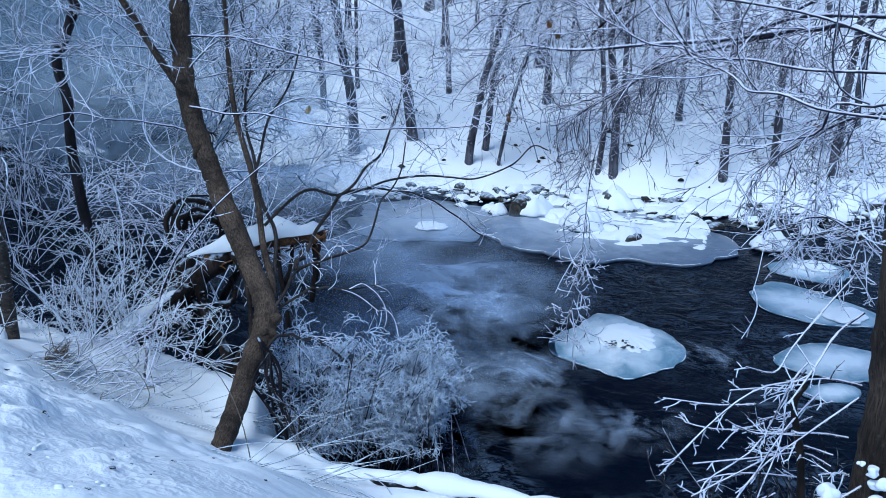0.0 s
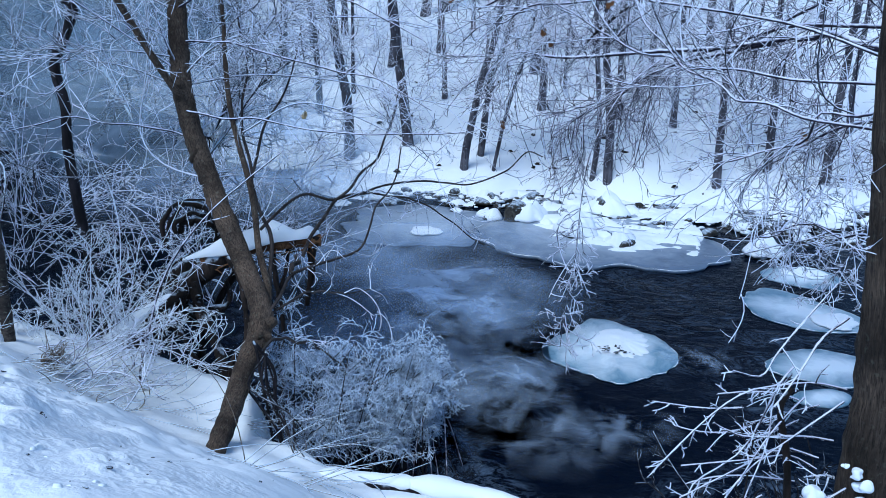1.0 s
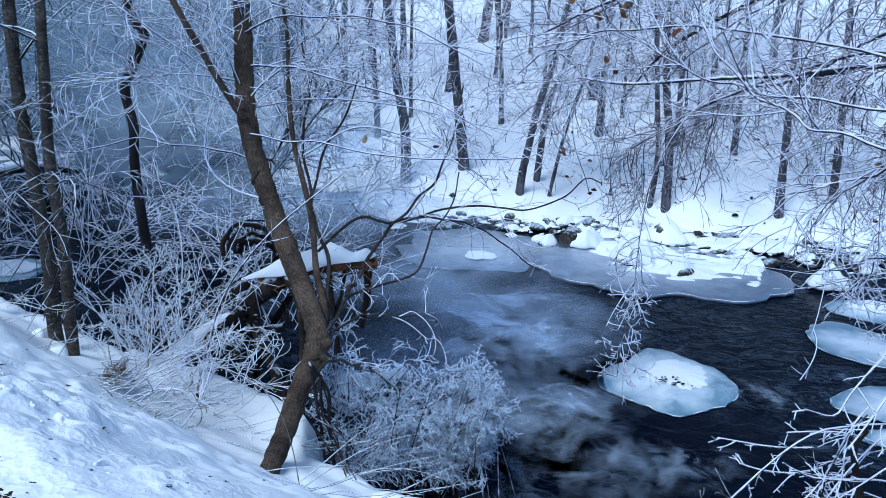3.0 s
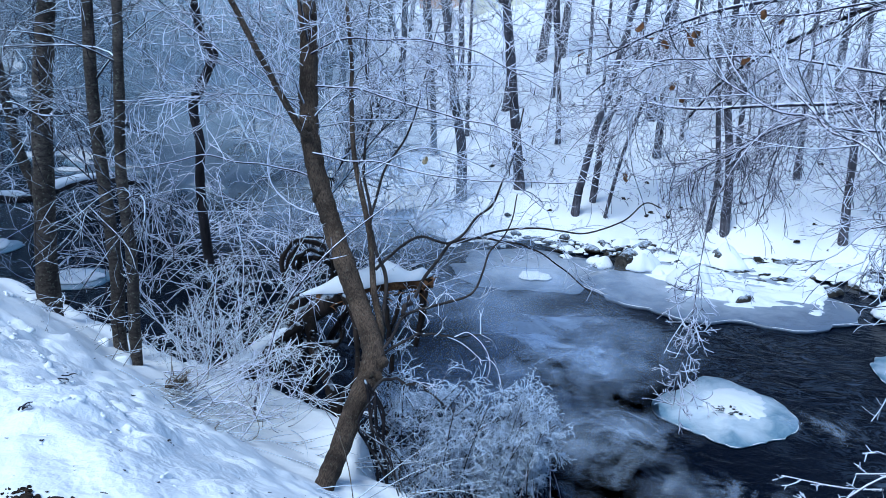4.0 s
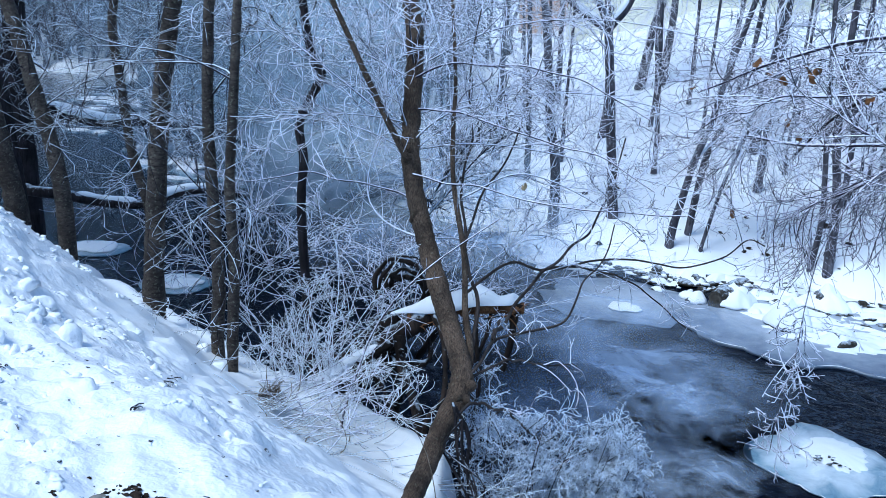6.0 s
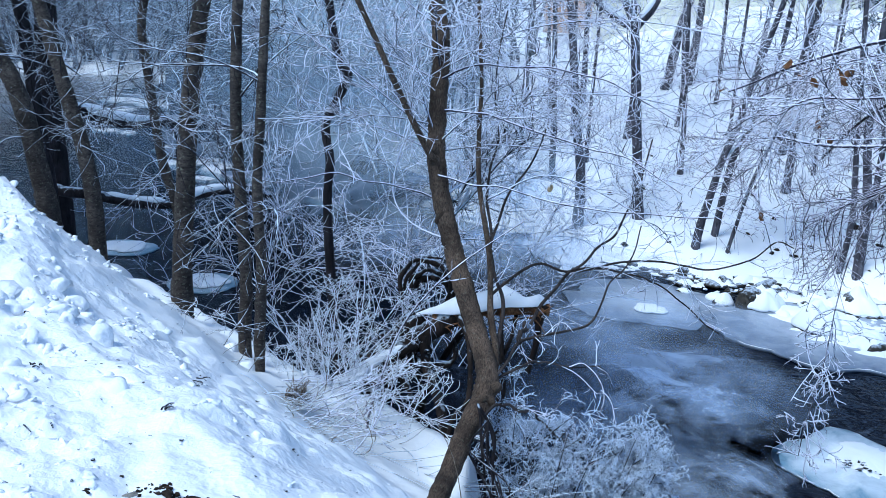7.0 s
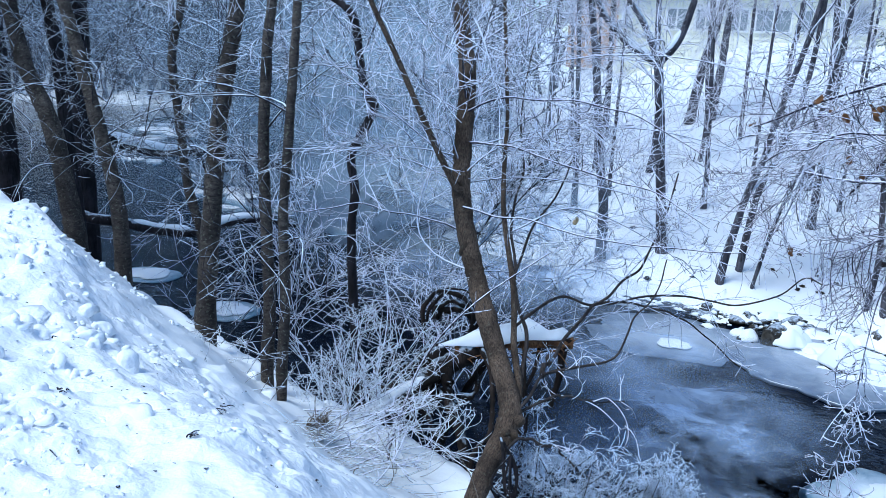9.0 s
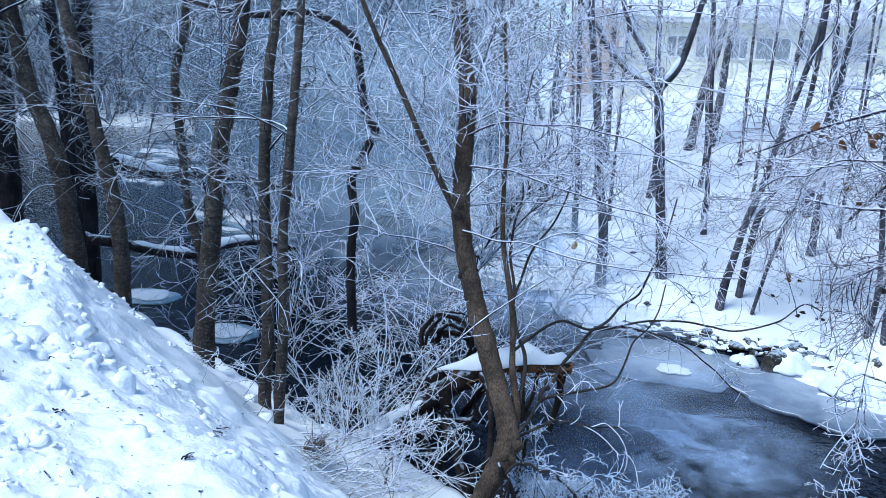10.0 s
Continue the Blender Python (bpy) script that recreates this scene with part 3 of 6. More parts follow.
# ---- rocks ----
def rock(x, y, size, seed, snow=True, z=None):
    root = thing("rock", "dark wet river rock under a thick snow cap" if snow else "bare dark wet river rock", "rock", (x, y, 0.0 if z is None else z), "rocks along the far shore")
    root.rotation_euler = (0, 0, seed * 1.7)
    shown("stone", mesh_of("stone", *blob(seed, size, 0.4, 0.42, 16, 24)), ROCK, root)
    if snow:
        cap = shown("snow_cap", mesh_of("snow_cap", *pan(seed, size[0] * 1.08, size[1] * 1.08, 0.03, 0.09, 40, 0.95 * size[2], 9)), SNOW_CAP, root, "white snow cap")
        cap.location = (0.0, 0.0, size[2] * 0.3)
    return root


for n, (x, y, a, b, c, snow) in enumerate((
        (0.25, 12.85, 0.3, 0.26, 0.24, True), (1.0, 12.2, 0.34, 0.28, 0.3, True), (3.7, 11.75, 0.3, 0.24, 0.18, True), (1.55, 13.4, 0.36, 0.28, 0.22, True),
        (-0.3, 12.8, 0.14, 0.12, 0.1, True), (1.75, 13.2, 0.2, 0.13, 0.1, False), (0.55, 13.5, 0.16, 0.12, 0.1, True), (0.8, 13.55, 0.14, 0.1, 0.1, False),
        (2.7, 13.95, 0.26, 0.14, 0.1, False), (3.2, 13.75, 0.16, 0.12, 0.1, False), (2.05, 12.3, 0.16, 0.1, 0.08, False), (3.05, 12.55, 0.17, 0.12, 0.09, False),
        (0.55, 12.6, 0.15, 0.1, 0.09, True), (4.8, 13.4, 0.25, 0.18, 0.14, True), (5.4, 13.9, 0.35, 0.25, 0.25, True), (1.65, 11.85, 0.24, 0.2, 0.14, True),
        (-1.7, 14.4, 0.32, 0.2, 0.14, False), (-0.85, 14.35, 0.3, 0.2, 0.16, False), (-2.5, 14.5, 0.26, 0.2, 0.14, True), (0.3, 13.9, 0.3, 0.18, 0.14, False),
        (1.2, 13.0, 0.12, 0.1, 0.08, False), (0.75, 12.9, 0.14, 0.12, 0.1, False), (2.3, 13.4, 0.18, 0.12, 0.08, True), (-0.4, 13.8, 0.2, 0.14, 0.1, True))):
    rock(x, y, (a, b, c), 100 + n, snow)
for n, (x, y, a) in enumerate(((-6.9, 8.2, 0.3), (-6.1, 7.6, 0.35), (-5.2, 7.3, 0.3), (-7.6, 8.9, 0.25), (-4.4, 7.4, 0.25))):
    rock(x, y, (a, a * 0.8, a * 0.55), 140 + n, n % 2 == 0)

def shrub(name, label, base, stems, spread, length, wobble, droop, radius, levels, material, seed, way=(0, 0, 1)):
    rng = np.random.default_rng(seed)
    root = thing(name, label, "shrub", base)
    at = rng.normal(size=(stems, 3)) * np.array(spread[0])
    d = unit(np.asarray(way, float) + rng.normal(size=(stems, 3)) * np.array(spread[1]))
    p = strands(rng, at, d, length * rng.uniform(0.6, 1.2, stems), 10, wobble, droop)
    r = radius * rng.uniform(0.7, 1.2, (stems, 1)) * np.linspace(1, 0.5, 10)
    for k in range(stems):
        shown("stem", mesh_of("stem", *tubes(p[k:k + 1], r[k:k + 1], 5)), material, root)
    grown = spray(rng, p, levels)
    shown("twig_spray", mesh_of("twig_spray", *joined([tubes(a, b, 3) for a, b in grown])), material, root, kind="stuff")
    return root


rng = np.random.default_rng(77)
for n in range(22):
    x = rng.uniform(-2.6, 5.4)
    y = float(far_shore(x)) - rng.uniform(-0.1, 1.5)
    a = rng.uniform(0.09, 0.2)
    rock(x, y, (a, a * rng.uniform(0.6, 0.9), a * rng.uniform(0.35, 0.55)), 160 + n, n % 3 != 0, 0.0)

for n in range(22):
    x = -2.8 + 8.6 * (n + rng.random()) / 22
    y = float(far_shore(x)) - rng.uniform(0.15, 0.6)
    a = rng.uniform(0.07, 0.2)
    rock(x, y, (a * 1.4, a * 0.7, a * 0.4), 220 + n, n % 3 == 0, 0.0)

# pebbles and crumbs of snow in the shallows
for name, label, count, lo, hi, material, seed in (("pebbles", "dark wet pebbles in the icy shallows", 300, 0.02, 0.07, ROCK, 81), ("snow_crumbs", "crumbs of snow between the shore stones", 160, 0.02, 0.06, SNOW_CAP, 82)):
    rng = np.random.default_rng(seed)
    pieces = []
    for n in range(count):
        x = rng.uniform(-2.4, 6.0)
        y = float(far_shore(x)) - 0.05 - 1.5 * rng.random() ** 1.4 * smooth(x, -2.5, 0.8)
        a = lo + (hi - lo) * rng.random() ** 2
        v, q = blob(seed * 100 + n, (a * 1.3, a * rng.uniform(0.6, 1.0), a * rng.uniform(0.4, 0.7)), 0.5, 0.6, 7, 9)
        pieces.append((v + np.array([x, y, max(float(height(x, y)), 0.05) + 0.15 * a]), q))
    tagged(shown(name, mesh_of(name, *joined(pieces)), material), label, "stones" if material is ROCK else "snow", kind="stuff")

# ---- far bank trees ----
FAR_LEVELS = ((5, 0.1, 1.0, 45, 1.4, 8, 0.08, 0.03, 0.008), (5, 0.1, 1.0, 42, 0.65, 5, 0.12, 0.03, 0.0058))
FAR_LABEL = "slender dark bare tree with hoarfrosted twigs on snow"


def far_tree(pts, r0, seed, limbs=(), auto=14, label=FAR_LABEL, lo=0.2):
    x, y, z = pts[-1]
    pts = [*pts, (x + 0.1, y, z + 1.2)]
    auto = auto + 6
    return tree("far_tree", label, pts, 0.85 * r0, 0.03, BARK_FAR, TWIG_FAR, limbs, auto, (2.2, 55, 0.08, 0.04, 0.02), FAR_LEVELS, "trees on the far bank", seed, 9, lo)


FAR_TREES = []
for n, lean in enumerate((0.0, 0.35, -0.3, 0.15)):
    FAR_TREES.append(far_tree([(0, 0, -0.2), (0.04 * n, 0, 0.9), (lean * 0.5, 0.05, 2.4), (lean, 0.1, 4.2), (lean * 1.6, 0.1, 6.2), (lean * 1.8, 0.2, 8.0)], 0.105, 200 + n))
far_tree([(-2.11, 15.4, 0.3), (-2.15, 15.4, 0.9), (-2.35, 15.4, 2.63), (-2.53, 15.4, 4.1), (-2.6, 15.4, 4.25), (-2.85, 15.4, 4.74), (-3.21, 15.4, 5.33), (-3.5, 15.4, 6.5)], 0.13, 206,
         (([(-2.53, 15.4, 4.05), (-3.01, 15.4, 4.33), (-3.41, 15.4, 4.67), (-3.71, 15.4, 5.07), (-4.08, 15.4, 5.62)], 0.08, 0.04), ([(-2.53, 15.4, 4.05), (-2.22, 15.4, 4.47), (-2.04, 15.4, 5.06), (-1.91, 15.4, 5.64), (-1.7, 15.5, 6.6)], 0.08, 0.04)), 8, "forked dark bare tree with snow in its crotch", 0.25)
far_tree([(-0.97, 14.55, 0.2), (-0.92, 14.55, 0.8), (-0.82, 14.55, 1.32), (-0.69, 14.55, 2.01), (-0.51, 14.55, 2.59), (-0.39, 14.55, 3.25), (0.0, 14.6, 5.0), (0.1, 14.6, 6.5)], 0.09, 207, (), 10, "dark leaning bare tree on the far shore")
far_tree([(-0.72, 15.14, 0.3), (-0.63, 15.14, 1.32), (-0.53, 15.14, 2.04), (-0.29, 15.14, 2.64), (0.0, 15.2, 4.0), (0.1, 15.2, 6.0)], 0.08, 208, (), 10, "dark leaning bare tree on the far shore")
far_tree([(-0.46, 14.62, 0.2), (-0.23, 14.62, 1.42), (-0.01, 14.62, 2.22), (0.11, 14.62, 2.69), (0.4, 14.7, 4.4)], 0.04, 209, (), 8, "thin dark sapling leaning on the far shore")
far_tree([(1.63, 14.51, 0.1), (1.59, 14.51, 1.4), (1.45, 14.51, 2.36), (1.39, 14.51, 3.27), (1.4, 14.5, 5.0), (1.5, 14.5, 7.0)], 0.095, 210, (), 14, "stout dark bare tree on the far shore")
far_tree([(1.35, 14.65, 0.1), (1.42, 14.65, 1.2), (1.3, 14.65, 2.4), (1.15, 14.65, 4.0), (1.0, 14.7, 6.0)], 0.06, 211, (), 10)
far_tree([(3.54, 14.55, 0.1), (3.5, 14.55, 0.96), (3.47, 14.55, 1.84), (3.42, 14.55, 2.76), (3.4, 14.6, 5.0)], 0.09, 212, (), 12)
far_tree([(4.48, 14.97, 0.2), (4.44, 14.97, 1.4), (4.38, 14.97, 2.18), (4.3, 14.97, 3.02), (4.2, 15.0, 6.0)], 0.09, 213, (), 12)
far_tree([(-3.12, 14.75, 0.2), (-3.14, 14.75, 1.43), (-3.3, 14.75, 2.4), (-3.5, 14.75, 4.0), (-3.73, 14.75, 5.55), (-3.8, 14.8, 7.5)], 0.12, 214, (), 14)
far_tree([(0.2, 20.0, 1.4), (0.28, 20.0, 2.49), (0.4, 20.0, 3.25), (0.37, 20.0, 4.59), (0.27, 20.0, 6.12), (0.3, 20.0, 8.0)], 0.14, 215, (), 12, "crooked dark bare tree on the snowy slope")
far_tree([(-0.68, 24.4, 2.3), (-0.65, 24.4, 2.9), (-0.58, 24.4, 4.35), (-0.47, 24.4, 5.69), (-0.4, 24.4, 8.0)], 0.12, 216, (), 10)
far_tree([(-3.0, 24.0, 2.4), (-2.78, 24.0, 4.08), (-2.53, 24.0, 5.16), (-2.39, 24.0, 6.5), (-2.3, 24.0, 8.5)], 0.16, 217, (), 12)
far_tree([(-2.45, 24.1, 2.4), (-2.32, 24.1, 3.96), (-2.26, 24.1, 5.32), (-2.1, 24.1, 6.5), (-1.9, 24.1, 8.5)], 0.15, 218, (), 12)
far_spots = ((5.36, 14.6, 0.9), (0.4, 17.8, 0.9), (-3.25, 19.93, 1.0), (1.93, 16.99, 0.7), (-5.3, 23.78, 1.2), (-4.4, 17.5, 0.9), (-5.6, 19.0, 1.0), (-6.5, 17.6, 0.8), (-7.4, 20.4, 1.0), (2.8, 19.0, 1.0), (4.4, 21.0, 1.1), (6.5, 17.0, 1.0), (-8.8, 21.6, 1.0), (7.5, 23.0, 1.2), (-9.5, 25.0, 1.1), (-11.5, 23.5, 1.0), (3.0, 16.6, 0.8), (-1.7, 17.8, 0.7), (-12.5, 26.0, 1.1), (-15.0, 26.5, 1.1), (-3.9, 18.6, 0.6), (-0.9, 19.2, 0.55), (-2.2, 20.6, 0.6), (1.1, 21.6, 0.7), (0.9, 18.7, 0.5), (-4.8, 20.8, 0.7), (2.4, 17.8, 0.5), (4.9, 18.6, 0.6), (-1.5, 22.5, 0.7), (-5.9, 22.4, 0.7), (3.4, 22.4, 0.7))
for n, (x, y, size) in enumerate(far_spots):
    rng = random.Random(n)
    m = Matrix.Translation(on_ground(x, y, 0.0)) @ Matrix.Rotation(rng.uniform(0, 6.28), 4, "Z") @ Matrix.Diagonal((size, size, rng.uniform(0.95, 1.1) * max(size, 0.8), 1))
    if n < 4:
        FAR_TREES[n].matrix_basis = m
    else:
        copy_thing(FAR_TREES[n % 4], m)

forked = next(o for o in bpy.data.objects if o.name.startswith("far_tree") and "forked" in o.get("label", ""))
for pts in ([(-2.62, 15.38, 4.16), (-2.85, 15.38, 4.3), (-3.1, 15.38, 4.45), (-3.35, 15.38, 4.68)], [(-2.45, 15.38, 4.2), (-2.3, 15.38, 4.42), (-2.17, 15.38, 4.65)]):
    p = curve(np.array(pts) - np.array(forked.location), 20)[None]
    shown("snow_ledge", mesh_of("snow_ledge", *tubes(p, 0.07 * np.sqrt(np.sin(np.linspace(0.15, 3.0, 20)))[None], 8)), SNOW_CAP, forked, "snow lodged along the limb")
tree("spruce", "dark evergreen spruce dusted with frost", [(2.3, 21.5, 1.5), (2.3, 21.5, 3.0), (2.35, 21.5, 5.0), (2.3, 21.5, 7.5), (2.3, 21.5, 9.5)], 0.13, 0.03, BARK_FAR, NEEDLES, (), 34, (1.7, 85, 0.06, 0.05, 0.02), ((16, 0.1, 1.0, 50, 0.5, 5, 0.1, 0.06, 0.016), (7, 0.1, 1.0, 50, 0.18, 3, 0.1, 0.05, 0.014)), "", 650, 9, 0.15)

# saplings and brush under the far trees
WHIPS = ((6, 0.15, 1.0, 35, 0.8, 8, 0.08, 0.03, 0.0065), (4, 0.2, 1.0, 40, 0.4, 5, 0.12, 0.02, 0.0052))


def brush(label, base, stems, length, seed, material, radius=0.011, levels=WHIPS, spread=((0.25, 0.2, 0.0), (0.5, 0.4, 0.1))):
    return shrub("sapling_clump", label, base, stems, spread, length, 0.08, 0.05, radius, levels, material, seed)


CLUMPS = [brush("clump of thin frosted saplings on the far bank", (0, 0, -0.05), 9, 2.4, 300 + n, TWIG_RIME) for n in range(3)]
for n, (x, y) in enumerate(((-4.2, 15.6), (0.5, 15.3), (4.0, 15.8), (5.6, 15.6), (-3.0, 17.2), (-5.4, 16.6), (-6.8, 18.4), (-8.2, 19.2), (-10.2, 20.6), (-4.0, 21.5), (3.8, 18.2), (-6.2, 21.5), (-12.2, 22.2), (-8.0, 23.0), (-14.0, 24.0), (-7.5, 17.5), (-9.0, 18.3), (-10.0, 19.2), (-11.3, 20.0), (-12.6, 20.9), (-6.4, 17.0), (-13.6, 22.0), (-9.2, 20.6), (-15.6, 23.6), (-11.0, 22.0), (-17.2, 25.0), (-7.6, 19.8))):
    m = Matrix.Translation(on_ground(x, y)) @ Matrix.Rotation(n * 2.1, 4, "Z") @ Matrix.Diagonal((0.9 + 0.1 * (n % 4),) * 3 + (1,))
    if n < 3:
        CLUMPS[n].matrix_basis = m
    else:
        copy_thing(CLUMPS[n % 3], m)

# ---- woods in the distance ----
rng = np.random.default_rng(7)
spots = []
while len(spots) < 450:
    x = rng.uniform(-62, 18)
    y = float(far_shore(x)) + rng.uniform(1, 26 if x < -8 else 45)
    if x > -8 and rng.random() < 0.6:
        continue
    if y > float(far_shore(x)) + (2 if x < -10 else 20) or (bank(x, y)[1] < 2.5 and bank(x, y)[0] > 13):
        if not (-12 < x < 14 and 28 < y < 46):
            spots.append(on_ground(x, y, 0.2))
# Extra upstream stands, partly out of view, added to shade the bright snow.
while len(spots) < 600:
    x = rng.uniform(-44, -11)
    spots.append(on_ground(x, float(far_shore(x)) + 0.6 + 9 * rng.random(), 0.2))
while len(spots) < 760:
    u, s = rng.uniform(15, 50), rng.uniform(-16, 2.4)
    spots.append(on_ground(0.1 - 0.91 * u + 0.416 * s, 0.1 + 0.416 * u + 0.91 * s, 0.2))
while len(spots) < 890:
    x, y = rng.uniform(-62, -30), rng.uniform(8, 44)
    if float(height(x, y)) > 0.25:
        spots.append(on_ground(x, y, 0.2))
while len(spots) < 955:
    x = rng.uniform(-48, -27)
    spots.append(on_ground(x, float(far_shore(x)) - 0.6 + 3.5 * rng.random(), 0.2))
spots = np.array(spots)
count = len(spots)
trunks = strands(rng, spots, np.tile([0.0, 0, 1], (count, 1)), rng.uniform(7, 12, count), 8, 0.06, 0)
limbs = spray(rng, trunks, ((11, 0.05, 1.0, 55, 2.6, 4, 0.16, 0.05, 0.032), (3, 0.2, 1.0, 45, 1.6, 3, 0.2, 0.05, 0.028)))
rad = rng.uniform(0.07, 0.16, (count, 1)) * np.linspace(1, 0.2, 8)
woods = thing("far_woods", "distant bare woods with hoarfrost, twigs darkened as shade", "woods", kind="stuff")
shown("trunk_stand", mesh_of("trunk_stand", *tubes(trunks, rad, 5)), BARK_FAR, woods, kind="stuff")
# Dark, thinly rimed twigs put the woods' shade into their colour.
shown("twig_spray", mesh_of("twig_spray", *joined([tubes(p, r, 3) for p, r in limbs])), TWIG_BARE, woods, kind="stuff")

# ---- main tree leaning over the river ----
MAIN_TWIGS = ((9, 0.15, 1.0, 38, 1.0, 14, 0.06, 0.008, 0.0052), (5, 0.15, 1.0, 40, 0.5, 10, 0.08, 0.0, 0.0044), (2, 0.25, 1.0, 40, 0.25, 6, 0.08, 0.0, 0.004))
LIMB_TWIGS = ((5, 0.25, 1.0, 42, 0.42, 9, 0.09, 0.0, 0.0046), (3, 0.3, 1.0, 48, 0.14, 5, 0.15, 0.0, 0.004))
BUNDLE = ((24, 0.05, 0.9, 16, 0.8, 8, 0.04, 0.0, 0.0065), (3, 0.3, 1.0, 25, 0.4, 6, 0.08, 0.0, 0.0045))
main_trunk = [(-1.56, 4.1, 0.95), (-1.564, 4.25, 1.1), (-1.594, 4.525, 1.145), (-1.623, 4.8, 1.191), (-1.655, 5.075, 1.256), (-1.65, 5.35, 1.349), (-1.642, 5.425, 1.432), (-1.65, 5.485, 1.497), (-1.7, 5.59, 1.561), (-1.791, 5.725, 1.634), (-1.954, 5.95, 1.765), (-2.077, 6.067, 1.948),
              (-2.204, 6.183, 2.137), (-2.319, 6.3, 2.333), (-2.409, 6.348, 2.553), (-2.482, 6.397, 2.774), (-2.54, 6.45, 3.015), (-2.567, 6.512, 3.214), (-2.587, 6.567, 3.39), (-2.601, 6.63, 3.654), (-2.6, 6.63, 3.85), (-2.63, 6.66, 4.05), (-2.7, 6.7, 4.29), (-2.79, 6.75, 4.76), (-2.87, 6.8, 5.23), (-2.95, 6.85, 7.0)]
main_limbs = (
    ([(-1.61, 5.45, 1.46), (-1.68, 5.75, 1.62), (-1.83, 6.02, 1.84), (-1.91, 6.14, 2.27), (-2.07, 6.26, 2.82), (-2.13, 6.38, 3.32), (-2.18, 6.5, 3.65), (-2.3, 6.6, 4.6)], 0.032, 0.014),
    ([(-1.64, 5.44, 1.46), (-1.56, 5.62, 1.58), (-1.57, 6.0, 1.62), (-1.41, 6.11, 1.67), (-1.25, 6.22, 1.71), (-1.1, 6.34, 1.77), (-1.03, 6.45, 1.9), (-0.97, 6.56, 2.04), (-0.9, 6.68, 2.15), (-0.85, 6.79, 2.32), (-0.83, 6.9, 2.49)], 0.014, 0.005),
    ([(-1.57, 6.0, 1.62), (-1.63, 6.3, 1.6), (-1.7, 6.62, 1.56)], 0.022, 0.017),
    ([(-2.0, 6.55, 1.8), (-1.9, 6.6, 1.91), (-1.74, 6.65, 2.05), (-1.61, 6.71, 2.08), (-1.42, 6.76, 2.03), (-1.19, 6.82, 2.1), (-1.01, 6.87, 2.15), (-0.68, 6.93, 2.18), (-0.46, 6.98, 2.17), (-0.21, 7.04, 2.15), (0.07, 7.09, 2.28), (0.23, 7.15, 2.44), (0.38, 7.2, 2.39)], 0.0145, 0.005),
    ([(-1.62, 6.5, 1.6), (-1.58, 6.6, 1.73), (-1.44, 6.67, 1.95), (-1.31, 6.73, 2.09), (-1.19, 6.8, 2.22), (-1.07, 6.87, 2.37), (-0.96, 6.93, 2.61), (-0.88, 7.0, 2.86), (-0.84, 7.1, 3.2)], 0.016, 0.006),
    ([(-1.42, 6.76, 2.03), (-1.2, 6.84, 2.09), (-1.03, 6.9, 2.07), (-0.81, 6.96, 2.0), (-0.63, 7.02, 1.95), (-0.47, 7.08, 1.84), (-0.27, 7.14, 1.66), (-0.11, 7.2, 1.54)], 0.011, 0.005),
    ([(-1.65, 5.45, 1.46), (-1.4, 5.78, 1.58), (-1.33, 5.95, 1.5), (-1.18, 6.12, 1.44), (-0.96, 6.3, 1.42)], 0.011, 0.005),
    ([(-1.18, 6.12, 1.44), (-1.04, 6.2, 1.44), (-0.89, 6.15, 1.24), (-0.89, 6.1, 1.06), (-1.0, 6.05, 0.81), (-1.07, 6.0, 0.7)], 0.007, 0.004),
    ([(-1.65, 5.12, 1.27), (-1.52, 5.3, 1.37), (-1.38, 5.47, 1.34), (-1.24, 5.63, 1.15), (-1.08, 5.8, 0.95)], 0.013, 0.007),
    ([(-2.5, 6.36, 2.98), (-2.53, 6.3, 3.02), (-2.63, 6.2, 3.26), (-2.81, 6.1, 3.67), (-3.04, 6.0, 4.2), (-3.25, 5.9, 4.67), (-3.4, 5.8, 5.2)], 0.032, 0.018),
    ([(-2.45, 6.3, 2.85), (-2.0, 6.2, 2.82), (-1.4, 6.1, 2.8), (-0.8, 6.0, 2.78), (-0.2, 5.9, 2.85)], 0.009, 0.004),
    ([(-1.64, 5.45, 1.5), (-1.7, 5.9, 1.66), (-1.78, 6.2, 1.92), (-1.95, 6.3, 2.12), (-1.98, 6.4, 2.4), (-1.85, 6.5, 2.75), (-1.7, 6.6, 3.05), (-1.6, 6.7, 3.5)], 0.02, 0.006),
    ([(-1.98, 6.4, 2.3), (-2.08, 6.5, 2.7), (-2.02, 6.55, 3.1), (-2.1, 6.6, 3.6), (-2.05, 6.7, 4.2)], 0.014, 0.005),
    ([(-2.5, 6.45, 2.6), (-2.89, 6.35, 2.72), (-3.4, 6.2, 2.76), (-3.8, 6.05, 2.7), (-4.2, 5.9, 2.72)], 0.009, 0.004),
    ([(-2.62, 6.6, 3.6), (-2.2, 6.4, 3.75), (-1.6, 6.2, 3.8), (-1.0, 6.0, 3.7), (-0.5, 5.8, 3.5)], 0.01, 0.004),
    ([(-2.62, 6.6, 3.35), (-2.1, 6.3, 3.4), (-1.5, 6.0, 3.3), (-0.9, 5.8, 3.25), (-0.4, 5.6, 3.05)], 0.01, 0.004),
)
